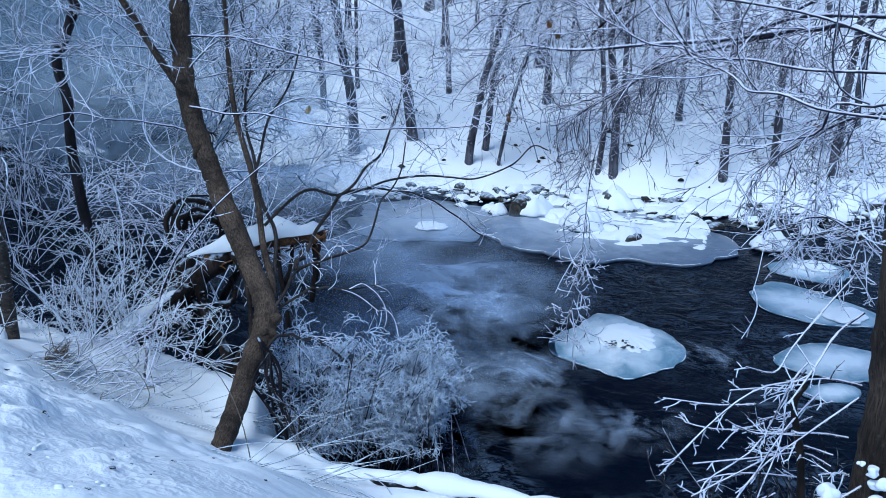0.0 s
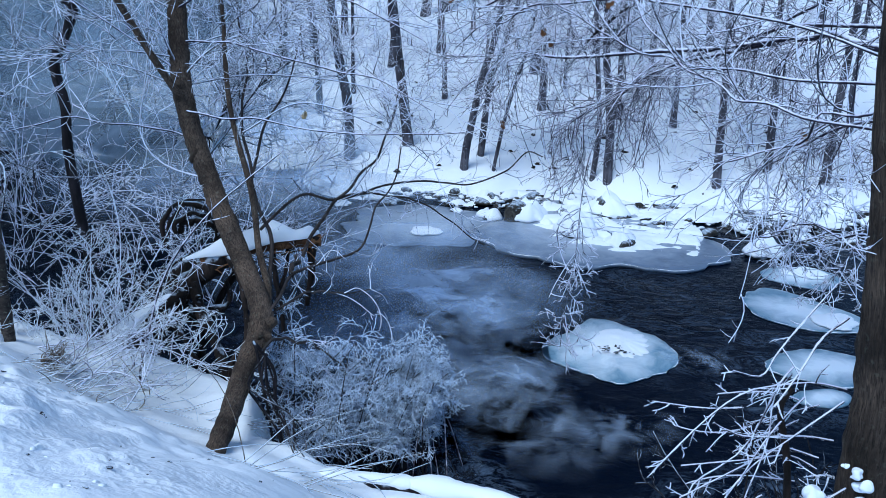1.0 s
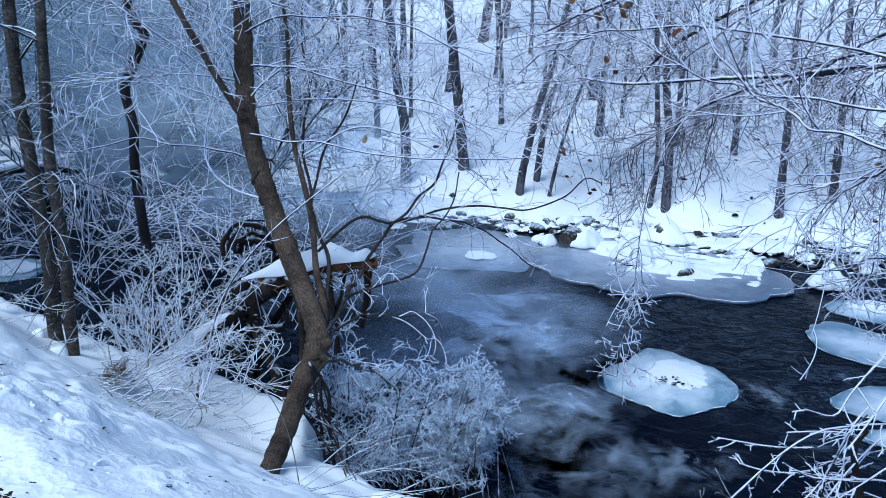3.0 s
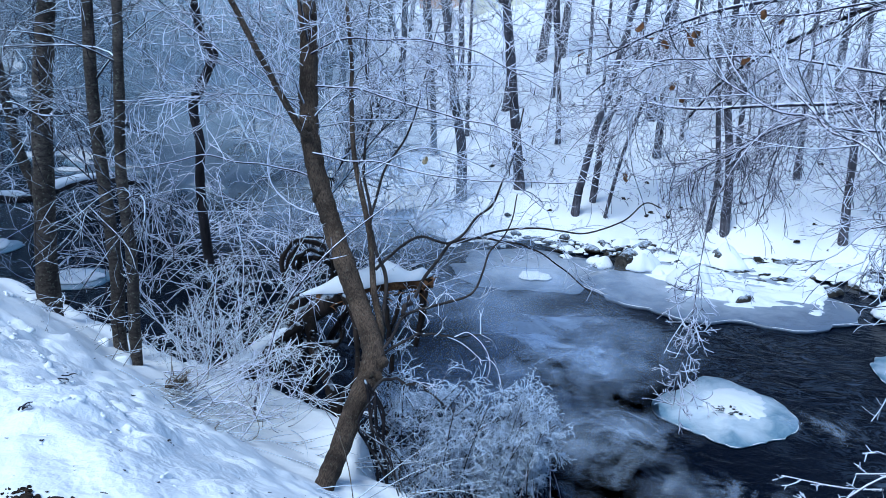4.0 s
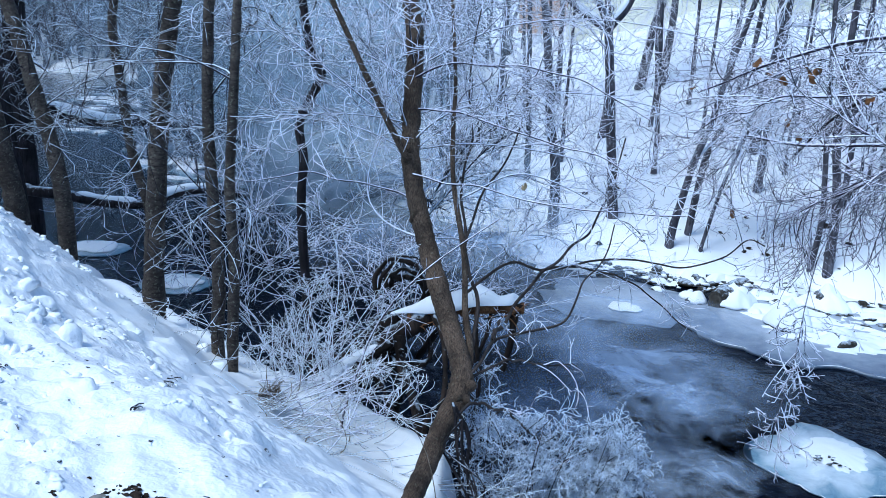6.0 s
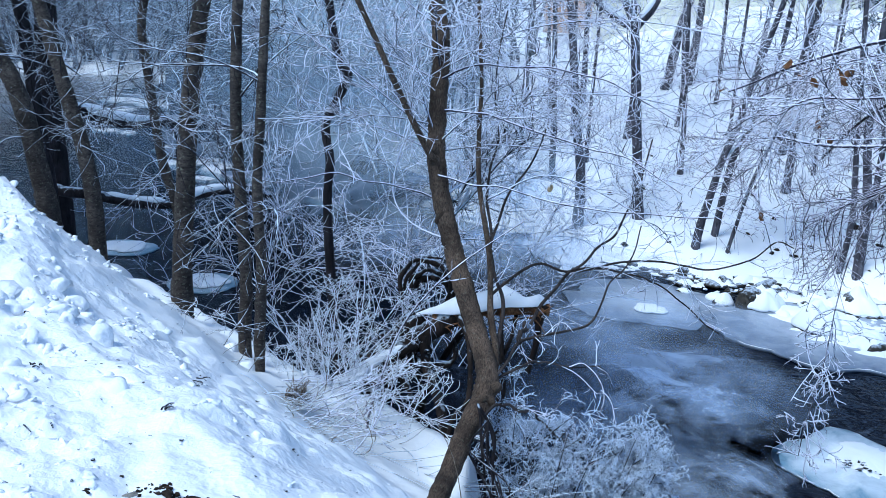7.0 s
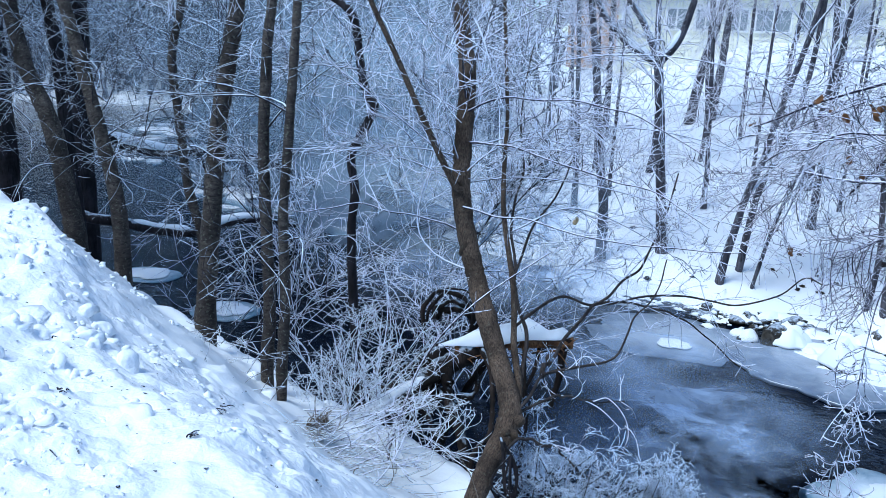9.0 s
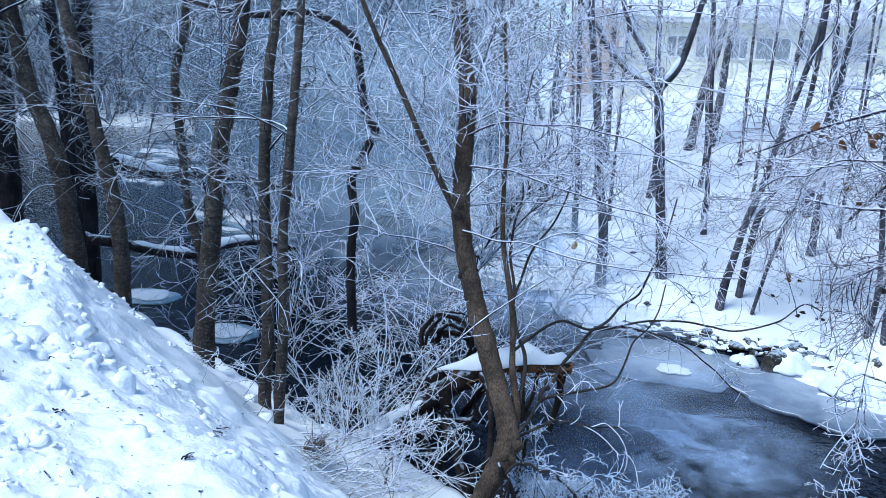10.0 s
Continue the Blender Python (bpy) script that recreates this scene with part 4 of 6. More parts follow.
tree("leaning_tree", "brown leaning bare tree, kinked trunk, frosted twigs", main_trunk, tuple(0.87 * r for r in (0.07, 0.07, 0.078, 0.085, 0.091, 0.1, 0.106, 0.1, 0.095, 0.095, 0.095, 0.095, 0.094, 0.093, 0.091, 0.09, 0.09, 0.088, 0.086, 0.084, 0.082, 0.078, 0.07, 0.06)), 0.05, BARK_OLIVE, TWIG_RIME, main_limbs, 24, (2.2, 68, 0.035, 0.006, 0.009), MAIN_TWIGS, seed=31, sides=16, lo=0.5, hi=0.94, limb_bark=LIMB_BARE, limb_levels=LIMB_TWIGS, extra=tuple((pts, 0.008, 0.0035, ((10, 0.1, 1.0, 40, 0.9, 13, 0.06, 0.006, 0.0046), (5, 0.2, 1.0, 40, 0.45, 9, 0.08, 0.0, 0.004), (3, 0.2, 1.0, 42, 0.2, 6, 0.08, 0.0, 0.0036))) for pts in (
    [(-2.6, 6.6, 3.0), (-2.0, 6.5, 3.12), (-1.3, 6.5, 3.1), (-0.6, 6.6, 2.95), (0.0, 6.7, 2.85)], [(-2.6, 6.6, 3.3), (-1.9, 6.8, 3.5), (-1.1, 7.0, 3.55), (-0.3, 7.1, 3.4), (0.4, 7.2, 3.15)],
    [(-2.6, 6.65, 3.7), (-1.9, 6.7, 4.05), (-1.1, 6.8, 4.15), (-0.3, 6.9, 4.05), (0.4, 6.9, 3.85)], [(-2.65, 6.65, 4.1), (-2.0, 6.7, 4.5), (-1.2, 6.8, 4.7), (-0.5, 6.8, 4.65)],
    [(-2.55, 6.5, 3.0), (-3.0, 6.3, 3.2), (-3.6, 6.1, 3.25), (-4.2, 6.0, 3.15)], [(-2.6, 6.6, 3.6), (-3.1, 6.4, 3.85), (-3.7, 6.2, 3.95), (-4.3, 6.0, 3.9)],
    [(-2.0, 6.3, 2.7), (-1.5, 6.3, 2.95), (-0.9, 6.4, 2.75), (-0.5, 6.5, 2.45)])) + (([(-2.4, 6.5, 2.6), (-2.5, 6.9, 2.55), (-2.29, 7.0, 2.91), (-1.88, 7.0, 3.3)], 0.014, 0.006, BUNDLE), ([(-2.45, 6.6, 2.4), (-2.35, 6.95, 2.6), (-2.1, 7.05, 2.95), (-1.7, 7.1, 3.25)], 0.012, 0.005, BUNDLE)), extra_twig=TWIG_BARE)

burl = bpy.data.objects["leaning_tree"]
for n, (x, y, z, a) in enumerate(((-1.61, 5.43, 1.46, 0.066), (-1.61, 5.36, 1.4, 0.06), (-2.43, 6.34, 2.5, 0.066), (-2.53, 6.4, 2.98, 0.07))):
    ob = shown("burl", mesh_of("burl", *blob(3100 + n, (a, a, a * 1.1), 1.0, 0.35)), BARK_BROWN, burl, "swollen knot in the bark")
    ob.location = np.array((x, y, z)) - np.array(burl.location)

# ---- trees on the near bank, upstream ----
NEAR_TWIGS = ((6, 0.15, 1.0, 48, 1.0, 9, 0.09, 0.02, 0.005), (4, 0.2, 1.0, 45, 0.5, 5, 0.12, 0.02, 0.0038), (2, 0.3, 1.0, 45, 0.2, 3, 0.16, 0.0, 0.0032))
for label, pts, r0, r1, bark, limbs, seed in (
        ("tall grey-brown bare tree on the snowy bank edge", [(-5.06, 6.1, 0.95), (-5.03, 6.1, 1.6), (-4.97, 6.1, 2.17), (-4.89, 6.1, 2.89), (-4.79, 6.1, 3.53), (-4.66, 6.1, 4.14), (-4.56, 6.1, 4.68), (-4.4, 6.1, 6.5)], 0.105, 0.06, BARK_GREY, 6, 41),
        ("thin dark bare tree on the snowy bank edge", [(-3.96, 5.6, 0.9), (-3.94, 5.6, 1.5), (-3.91, 5.6, 1.83), (-3.94, 5.6, 2.57), (-3.96, 5.6, 3.28), (-3.92, 5.6, 4.06), (-3.85, 5.6, 4.63), (-3.8, 5.6, 6.3)], 0.062, 0.035, BARK_GREY, 5, 42),
        ("thin grey bare tree on the snowy bank edge", [(-3.67, 5.4, 0.9), (-3.64, 5.4, 1.6), (-3.61, 5.4, 2.13), (-3.63, 5.4, 2.74), (-3.57, 5.4, 3.47), (-3.52, 5.4, 4.08), (-3.48, 5.4, 4.62), (-3.4, 5.4, 6.2)], 0.05, 0.028, BARK_GREY, 5, 43),
        ("grey-brown bare tree leaning over the snow heap", [(-8.16, 7.4, 0.8), (-8.2, 7.4, 1.6), (-8.26, 7.4, 2.03), (-8.49, 7.4, 3.01), (-8.88, 7.4, 3.75), (-9.15, 7.4, 4.77), (-9.6, 7.4, 6.5)], 0.14, 0.08, BARK_GREY, 9, 44),
        ("slim grey bare tree leaning on the bank", [(-7.02, 7.0, 0.8), (-7.01, 7.0, 1.9), (-7.11, 7.0, 2.56), (-7.33, 7.0, 3.31), (-7.55, 7.0, 4.06), (-7.77, 7.0, 4.74), (-8.1, 7.0, 6.2)], 0.1, 0.06, BARK_GREY, 9, 45),
        ("dark wet bare tree behind the bank", [(-8.78, 8.0, 0.6), (-8.81, 8.0, 1.56), (-8.9, 8.0, 2.64), (-8.98, 8.0, 3.75), (-9.17, 8.0, 4.83), (-9.4, 8.0, 6.5)], 0.11, 0.07, BARK_BLACK, 9, 46),
        ("thick black wet bare tree by the water", [(-9.75, 9.0, -0.2), (-9.76, 9.0, 1.26), (-9.78, 9.0, 2.47), (-9.71, 9.0, 3.73), (-9.66, 9.0, 4.92), (-9.5, 9.0, 7.0)], 0.2, 0.12, BARK_BLACK, 10, 47),
        ("thick dark bare tree by the water", [(-12.05, 9.5, -0.2), (-12.04, 9.5, 1.51), (-12.05, 9.5, 3.16), (-12.1, 9.5, 4.5), (-12.2, 9.5, 7.0)], 0.2, 0.12, BARK_BLACK, 10, 48),
        ("forked slim dark tree by the water", [(-7.05, 8.5, -0.3), (-7.09, 8.5, 1.39), (-7.32, 8.5, 2.21), (-7.44, 8.5, 3.1), (-7.52, 8.5, 3.9), (-7.36, 8.5, 4.48), (-7.31, 8.5, 5.0), (-7.2, 8.5, 6.6)], 0.07, 0.04, BARK_GREY, 10, 49),
        ("crooked black wet tree by the water", [(-3.75, 7.0, -0.2), (-3.91, 7.0, 1.79), (-3.93, 7.0, 2.38), (-3.9, 7.0, 2.73), (-3.95, 7.0, 3.06), (-3.84, 7.0, 3.29), (-3.7, 7.0, 3.57), (-3.79, 7.0, 3.68), (-3.87, 7.0, 3.99), (-3.94, 7.0, 4.36), (-4.13, 7.0, 4.54), (-4.52, 7.0, 4.66), (-5.19, 7.0, 4.62), (-6.0, 7.0, 4.75)], 0.048, 0.034, BARK_BLACK, 9, 50)):
    tree("bank_tree", label, pts, r0, r1, bark, TWIG_RIME if label.startswith("crooked") else TWIG_BARE, (), limbs, (1.8, 60, 0.06, 0.01, 0.009), NEAR_TWIGS, "trees on the near bank", seed, 12, 0.35, 0.95)


# Trees added mostly left of the view, to shade the upstream water.
for n, (u, s, r) in enumerate(((11.5, 2.4, 0.15), (12.6, 1.2, 0.13), (13.5, 2.9, 0.12), (14.5, 0.2, 0.16), (15.5, 2.0, 0.14), (12.2, -1.0, 0.14), (17.0, 3.0, 0.15), (18.5, 1.2, 0.16), (16.5, -1.6, 0.15), (20.5, 2.6, 0.14), (10.0, -2.6, 0.15), (13.8, -4.0, 0.16))):
    x, y = 0.1 - 0.91 * u + 0.416 * s, 0.1 + 0.416 * u + 0.91 * s
    z = float(height(x, y)) - 0.2
    bend = 0.3 * math.sin(n * 2.3)
    tree("bank_tree", "dark bare tree added up the bank to shade the river", [(x, y, z), (x + 0.1 * bend, y, z + 1.5), (x + bend, y, z + 3.5), (x + 1.4 * bend, y + 0.1, z + 6), (x + 1.2 * bend, y, z + 9)], r, 0.04, BARK_BLACK, TWIG_BARE, (), 14, (2.4, 55, 0.1, 0.02, 0.022), ((7, 0.1, 1.0, 45, 1.2, 6, 0.14, 0.03, 0.011), (4, 0.1, 1.0, 45, 0.6, 4, 0.2, 0.03, 0.008)), "trees on the near bank", 600 + n, 10, 0.25)
for n, (x, y, size) in enumerate(((-3.4, 8.6, 3.4), (-6.6, 9.8, 3.4), (-4.3, 10.2, 3.6), (-7.6, 11.6, 3.6))):
    brush("tall clump of thin frosted stems in shallow water", (x, y, -0.15), 15, size, 320 + n, TWIG_RIME, 0.008, ((6, 0.15, 1.0, 40, 0.9, 8, 0.1, 0.03, 0.006), (4, 0.2, 1.0, 40, 0.45, 5, 0.14, 0.03, 0.0048)), ((0.25, 0.2, 0.0), (0.3, 0.2, 0.1)))

for n, (x, y, a) in enumerate(((-5.12, 6.02, 0.12), (-4.03, 5.52, 0.07), (-3.74, 5.33, 0.07), (-7.12, 6.92, 0.1), (-8.3, 7.3, 0.13))):
    z = float(height(x, y))
    ob = shown("snow_mound", mesh_of("snow_mound", *blob(180 + n, (a, a, a * 1.5), 0.3, 0.3)), SNOW_CAP)
    ob.location = (x, y, z - 0.55 * a)
    tagged(ob, "small snow mound heaped against a trunk", "snow", "snow mounds at trunks")


def log(name, label, pts, r0, r1, bark, snow=(), seed=1, category="log", lift=0.75):
    rng = np.random.default_rng(seed)
    base = np.array(pts[0], float)
    root = thing(name, label, category, base)
    p = np.asarray(pts, float) - base
    line, (v, q) = trunk_tube(rng, p, r0, r1, 14, lump=0.14 if "drift" in name else 0.06)
    shown("wood", mesh_of("wood", v, q), bark, root)
    full = curve(p, 60)
    for a, b, w in snow:
        part = full[int(a * 59):int(b * 59) + 1]
        n = len(part)
        f = np.linspace(0, 1, n)
        r = w * np.sqrt(np.clip(np.sin(np.pi * f) * 1.6, 0.02, 1)) * (1 + 0.2 * np.sin(f * rng.uniform(5, 9) + rng.uniform(0, 6)) + 0.07 * np.sin(f * 17 + rng.uniform(0, 6)) + 0.015 * rng.normal(size=n))
        sv, sq = tubes((part + np.array([0, 0, r0 * lift]))[None], r[None], 12, rough=1 + 0.025 * rng.normal(size=(1, n, 12)))
        shown("snow_cap", mesh_of("snow_cap", sv, sq), SNOW_CAP, root, "snow lying along the top")
    return root


log("fallen_log", "fallen black log over the water with snow", [(-10.1, 9.5, 2.63), (-10.18, 10.08, 2.44), (-9.89, 10.67, 2.25), (-9.8, 11.25, 2.21), (-9.4, 11.83, 2.15), (-8.97, 12.42, 2.01), (-8.23, 13.0, 1.54), (-7.6, 13.6, 0.6), (-7.2, 14.0, -0.2)], 0.1, 0.04, BARK_BLACK, ((0.05, 0.4, 0.09),), 61)
log("fallen_log", "low fallen black log over the water with snow", [(-9.75, 8.6, 1.6), (-9.25, 8.6, 1.54), (-8.91, 8.8, 1.49), (-8.44, 9.1, 1.37), (-7.96, 9.4, 1.34), (-7.68, 9.7, 1.46), (-7.34, 10.0, 1.51), (-6.9, 10.4, 1.4)], 0.09, 0.04, BARK_BLACK, ((0.35, 0.55, 0.05), (0.62, 0.9, 0.06)), 62)

# ---- driftwood heap ----
def snow_ridge(pts, wide, tall, seed, parent, label):
    """Snow heaped along a line: a domed ridge with a flat underside and soft ends."""
    p = curve(np.asarray(pts, float), 44)
    f = np.linspace(0, 1, 44)
    w, h = (np.interp(f, np.linspace(0, 1, len(v)), v) for v in (wide, tall))
    a = np.linspace(-0.35, np.pi + 0.35, 15)
    side = unit(np.cross(np.gradient(p, axis=0), [0, 0, 1.0]))
    lump = 1 + 0.16 * fbm(f[:, None] * 3 + 0 * a, a[None] + 0 * f[:, None], 0.5, seed)
    v = p[:, None] + (w[:, None] * np.cos(a) * lump)[..., None] * side[:, None]
    v[..., 2] += h[:, None] * np.maximum(np.sin(a), -0.12) * lump
    k = np.arange(44 * 15).reshape(44, 15)
    q = np.stack([k[:-1], k[1:], np.roll(k[1:], -1, 1), np.roll(k[:-1], -1, 1)], -1).reshape(-1, 4)
    return shown("snow_cap", mesh_of("snow_cap", v.reshape(-1, 3), q), SNOW_CAP, parent, label)


drift = log("driftwood_log", "torn orange driftwood log under thick snow", [(-2.58, 6.62, 1.42), (-2.42, 6.68, 1.47), (-2.17, 6.75, 1.55), (-1.77, 6.82, 1.61), (-1.57, 6.9, 1.61)], 0.06, 0.055, WOOD_RAW, (), 71)
foot = np.array(drift.location)
snow_ridge(np.array([(-2.74, 6.58, 1.47), (-2.55, 6.63, 1.51), (-2.42, 6.67, 1.53), (-2.17, 6.74, 1.58), (-1.97, 6.78, 1.65), (-1.78, 6.82, 1.66), (-1.66, 6.86, 1.67), (-1.58, 6.9, 1.68)]) - foot, (0.02, 0.05, 0.075, 0.09, 0.1, 0.085, 0.06, 0.02), (0.01, 0.06, 0.12, 0.15, 0.17, 0.06, 0.09, 0.02), 711, drift, "thick white snow lying along the top")
rng = np.random.default_rng(712)
for k in range(18):
    f = rng.uniform(0.15, 1.0)
    at = np.array([-2.7 + 1.13 * f, 6.58 + 0.3 * f - 0.05, 1.39 + 0.22 * f + rng.uniform(-0.05, 0.02)]) - foot
    ln = strands(rng, at[None], unit(np.array([[1.0, 0.1 * rng.normal(), 0.22 + 0.25 * rng.normal()]])), np.array([rng.uniform(0.08, 0.26)]), 7, 0.06, 0.02)
    shown("splinter", mesh_of("splinter", *tubes(ln, (rng.uniform(0.006, 0.015) * np.linspace(1, 0.15, 7))[None], 5)), WOOD_RAW if k % 3 else WOOD_ROTTEN, drift)
for n, (pts, r0, r1) in enumerate((
        ([(-2.3, 6.74, 1.5), (-2.5, 6.66, 1.4), (-2.75, 6.58, 1.19), (-2.97, 6.5, 0.92), (-3.2, 6.42, 0.49), (-3.4, 6.35, -0.1)], 0.08, 0.16), ([(-2.7, 6.7, 1.4), (-2.95, 6.65, 1.2), (-3.25, 6.6, 0.75), (-3.35, 6.6, -0.1)], 0.07, 0.1),
        ([(-2.62, 6.5, 1.3), (-2.54, 6.4, 1.05), (-2.41, 6.3, 0.89), (-2.28, 6.2, 0.66), (-2.2, 6.15, 0.3), (-2.2, 6.1, -0.1)], 0.05, 0.04), ([(-2.9, 6.9, -0.1), (-2.7, 6.9, 0.7), (-2.3, 6.9, 1.4)], 0.04, 0.03),
        ([(-1.6, 6.88, 1.66), (-1.64, 6.85, 1.5), (-1.65, 6.85, 1.3), (-1.69, 6.85, 1.1), (-1.71, 6.85, 0.98)], 0.04, 0.022), ([(-2.21, 6.3, 1.63), (-2.08, 6.2, 1.48), (-2.01, 6.1, 1.23), (-1.99, 6.0, 1.01), (-2.08, 5.9, 0.85), (-2.12, 5.85, 0.4)], 0.024, 0.02),
        ([(-1.98, 6.8, 1.6), (-1.94, 6.7, 1.3), (-1.86, 6.6, 0.9), (-1.9, 6.6, 0.4), (-1.9, 6.6, -0.1)], 0.022, 0.015), ([(-1.85, 6.85, 1.62), (-1.86, 6.75, 1.35), (-1.95, 6.7, 1.0), (-1.92, 6.7, 0.4), (-1.95, 6.7, -0.1)], 0.018, 0.012))):
    log("driftwood_root", "gnarled black rotten driftwood root", pts, r0, r1, WOOD_ROTTEN, (), 72 + n, "driftwood")
tree("bent_sapling", "thin bent sapling furred with rime before the trunk", [(-2.62, 5.35, 0.75), (-2.6, 5.4, 1.06), (-2.53, 5.51, 1.4), (-2.49, 5.62, 1.62), (-2.35, 5.73, 1.9), (-2.11, 5.84, 2.19), (-1.85, 5.95, 2.42), (-1.6, 6.05, 2.62)], 0.012, 0.005, TWIG_DARK, TWIG_RIME, (), 4, (0.5, 45, 0.09, 0.0, 0.0042), ((3, 0.2, 1.0, 40, 0.3, 6, 0.08, 0.0, 0.004),), "", 713, 6, 0.3)
tangle = thing("root_tangle", "tangled black rotten roots under the driftwood log", "driftwood", (-2.92, 6.6, 0.98))
rng = np.random.default_rng(55)
count = 24
p = strands(rng, rng.normal(size=(count, 3)) * np.array([0.14, 0.08, 0.13]), unit(rng.normal(size=(count, 3)) * np.array([0.8, 0.4, 0.8]) + np.array([-0.5, 0, -0.35])), rng.uniform(0.25, 0.6, count), 12, 0.12, 0.02)
for k in range(count):
    shown("root", mesh_of("root", *tubes(p[k:k + 1], (rng.uniform(0.022, 0.055) * np.linspace(1, 0.35, 12) * (1 + 0.15 * rng.normal(size=12)))[None], 7)), WOOD_ROTTEN, tangle)
log("driftwood_branch", "snow-covered leaning driftwood log", [(-3.6, 6.1, 0.5), (-3.33, 6.2, 0.74), (-2.89, 6.25, 1.1), (-2.6, 6.3, 1.3)], 0.06, 0.04, WOOD_ROTTEN, ((0.05, 0.85, 0.065),), 79)
coil = thing("vine_coil", "coil of dark bare vine on driftwood", "vine", (-2.98, 7.1, 1.52))
for n, (rx, rz, dx, dz, lo, hi, r) in enumerate(((0.27, 0.31, 0.09, 0.0, 3.6, -0.5, 0.024), (0.25, 0.27, 0.12, 0.0, 3.3, -0.4, 0.018), (0.2, 0.19, 0.12, 0.0, 3.2, -0.3, 0.024), (0.18, 0.12, 0.12, 0.0, 3.4, -0.2, 0.03), (0.29, 0.29, 0.13, 0.02, 2.4, -0.6, 0.013), (0.16, 0.06, 0.12, 0.0, 3.4, -0.2, 0.035))):
    a = np.linspace(lo, hi, 40)
    wave = 1 + 0.04 * np.sin(a * (3.1 + n)) + 0.03 * np.sin(a * 7 + n)
    ring = np.stack([rx * wave * np.cos(a) + dx, 0.06 * np.sin(a + n) + 0.05 * n, rz * wave * np.sin(a) + dz], -1)[None]
    shown("loop", mesh_of("loop", *tubes(ring, r * (1 + 0.15 * np.sin(a * 5 + n))[None], 7, ref=(0, 1, 0.1))), WOOD_ROTTEN, coil)


# ---- frosted shrubs ----
BUSH = ((5, 0.3, 1.0, 34, 0.44, 10, 0.07, 0.02, 0.0042), (4, 0.2, 1.0, 42, 0.2, 7, 0.12, 0.02, 0.0037), (3, 0.2, 1.0, 50, 0.07, 4, 0.18, 0.0, 0.0032))
shrub("frosted_shrub", "upright shrub thick with white hoarfrost on the bank", (-3.2, 5.8, 0.7), 20, ((0.22, 0.12, 0.05), (0.3, 0.2, 0.1)), 1.5, 0.04, 0.02, 0.0056, BUSH, TWIG_WHITE, 81, (-0.18, 0.1, 0.9))
shrub("frosted_shrub", "spiky white frosted shrub before the driftwood", (-2.75, 5.6, 0.8), 20, ((0.26, 0.12, 0.05), (0.42, 0.25, 0.2)), 0.95, 0.035, 0.03, 0.0048, BUSH[:2], TWIG_WHITE, 82, (0.08, 0.1, 0.85))
CURLS = ((7, 0.35, 1.0, 45, 0.34, 10, 0.1, 0.05, 0.0036), (5, 0.15, 1.0, 48, 0.19, 8, 0.13, 0.05, 0.0032), (3, 0.2, 1.0, 52, 0.08, 5, 0.16, 0.02, 0.0029))
TUFTS = ((8, 0.45, 1.0, 48, 0.24, 8, 0.1, 0.04, 0.0036), (6, 0.15, 1.0, 50, 0.13, 6, 0.14, 0.04, 0.0032), (4, 0.2, 1.0, 55, 0.06, 4, 0.18, 0.02, 0.0029))


def lobed_bush(label, base, lobes, seed, levels):
    """Arching stems that end in rounded heads of fine curled twigs."""
    rng = np.random.default_rng(seed)
    root = thing("frosted_bush", label, "bush", base)
    base = np.array(base, float)
    for lobe, (cx, cy, cz, r, count, material) in enumerate(lobes):
        ends = []
        for k in range(count):
            out = unit(rng.normal(size=3) + np.array([0.1, -0.35, 0.15]))
            tip = np.array([cx, cy, cz]) + out * r * rng.uniform(0.5, 0.9) - base
            foot = np.array([0.22 * rng.normal() + 0.25 * (cx - base[0]), 0.12 * rng.normal(), -0.05])
            mid = 0.5 * (foot + tip) + np.array([-0.12 * (tip[0] - foot[0]), 0.0, 0.16]) + 0.06 * rng.normal(size=3)
            ends.append(curve([foot, mid, tip], 12))
        p = np.array(ends)
        rad = 0.005 * rng.uniform(0.7, 1.2, (count, 1)) * np.linspace(1.2, 0.6, 12)
        for k in range(count):
            shown("stem", mesh_of("stem", *tubes(p[k:k + 1], rad[k:k + 1], 5)), BARK_BLACK if k % 3 else TWIG_DARK, root)
        grown = spray(rng, p, levels)
        shown("twig_spray", mesh_of("twig_spray", *joined([tubes(a, b, 3) for a, b in grown])), material, root, kind="stuff")
    return root


lobed_bush("dense bush of fine white frosted twigs over water", (-1.25, 5.55, 0.05), ((-1.4, 5.7, 1.24, 0.38, 10, TWIG_BLUE), (-1.0, 5.8, 1.12, 0.42, 11, TWIG_BLUE), (-1.3, 5.5, 0.62, 0.36, 8, TWIG_BLUE), (-0.9, 5.65, 0.6, 0.33, 9, TWIG_BLUE)), 83, CURLS)
lobed_bush("rounded bush of thick white hoarfrost over water", (-0.75, 5.75, 0.0), ((-0.48, 5.8, 0.92, 0.36, 36, TWIG_BLUE), (-0.62, 5.75, 0.5, 0.3, 16, TWIG_BLUE)), 84, TUFTS)
SPIKY = ((5, 0.1, 1.0, 50, 0.12, 5, 0.03, 0.0, 0.0034), (2, 0.3, 1.0, 50, 0.045, 3, 0.06, 0.0, 0.003))
FUZZ = ((220, 0.0, 1.0, 65, 0.007, 2, 0.0, 0.0, 0.0016),)
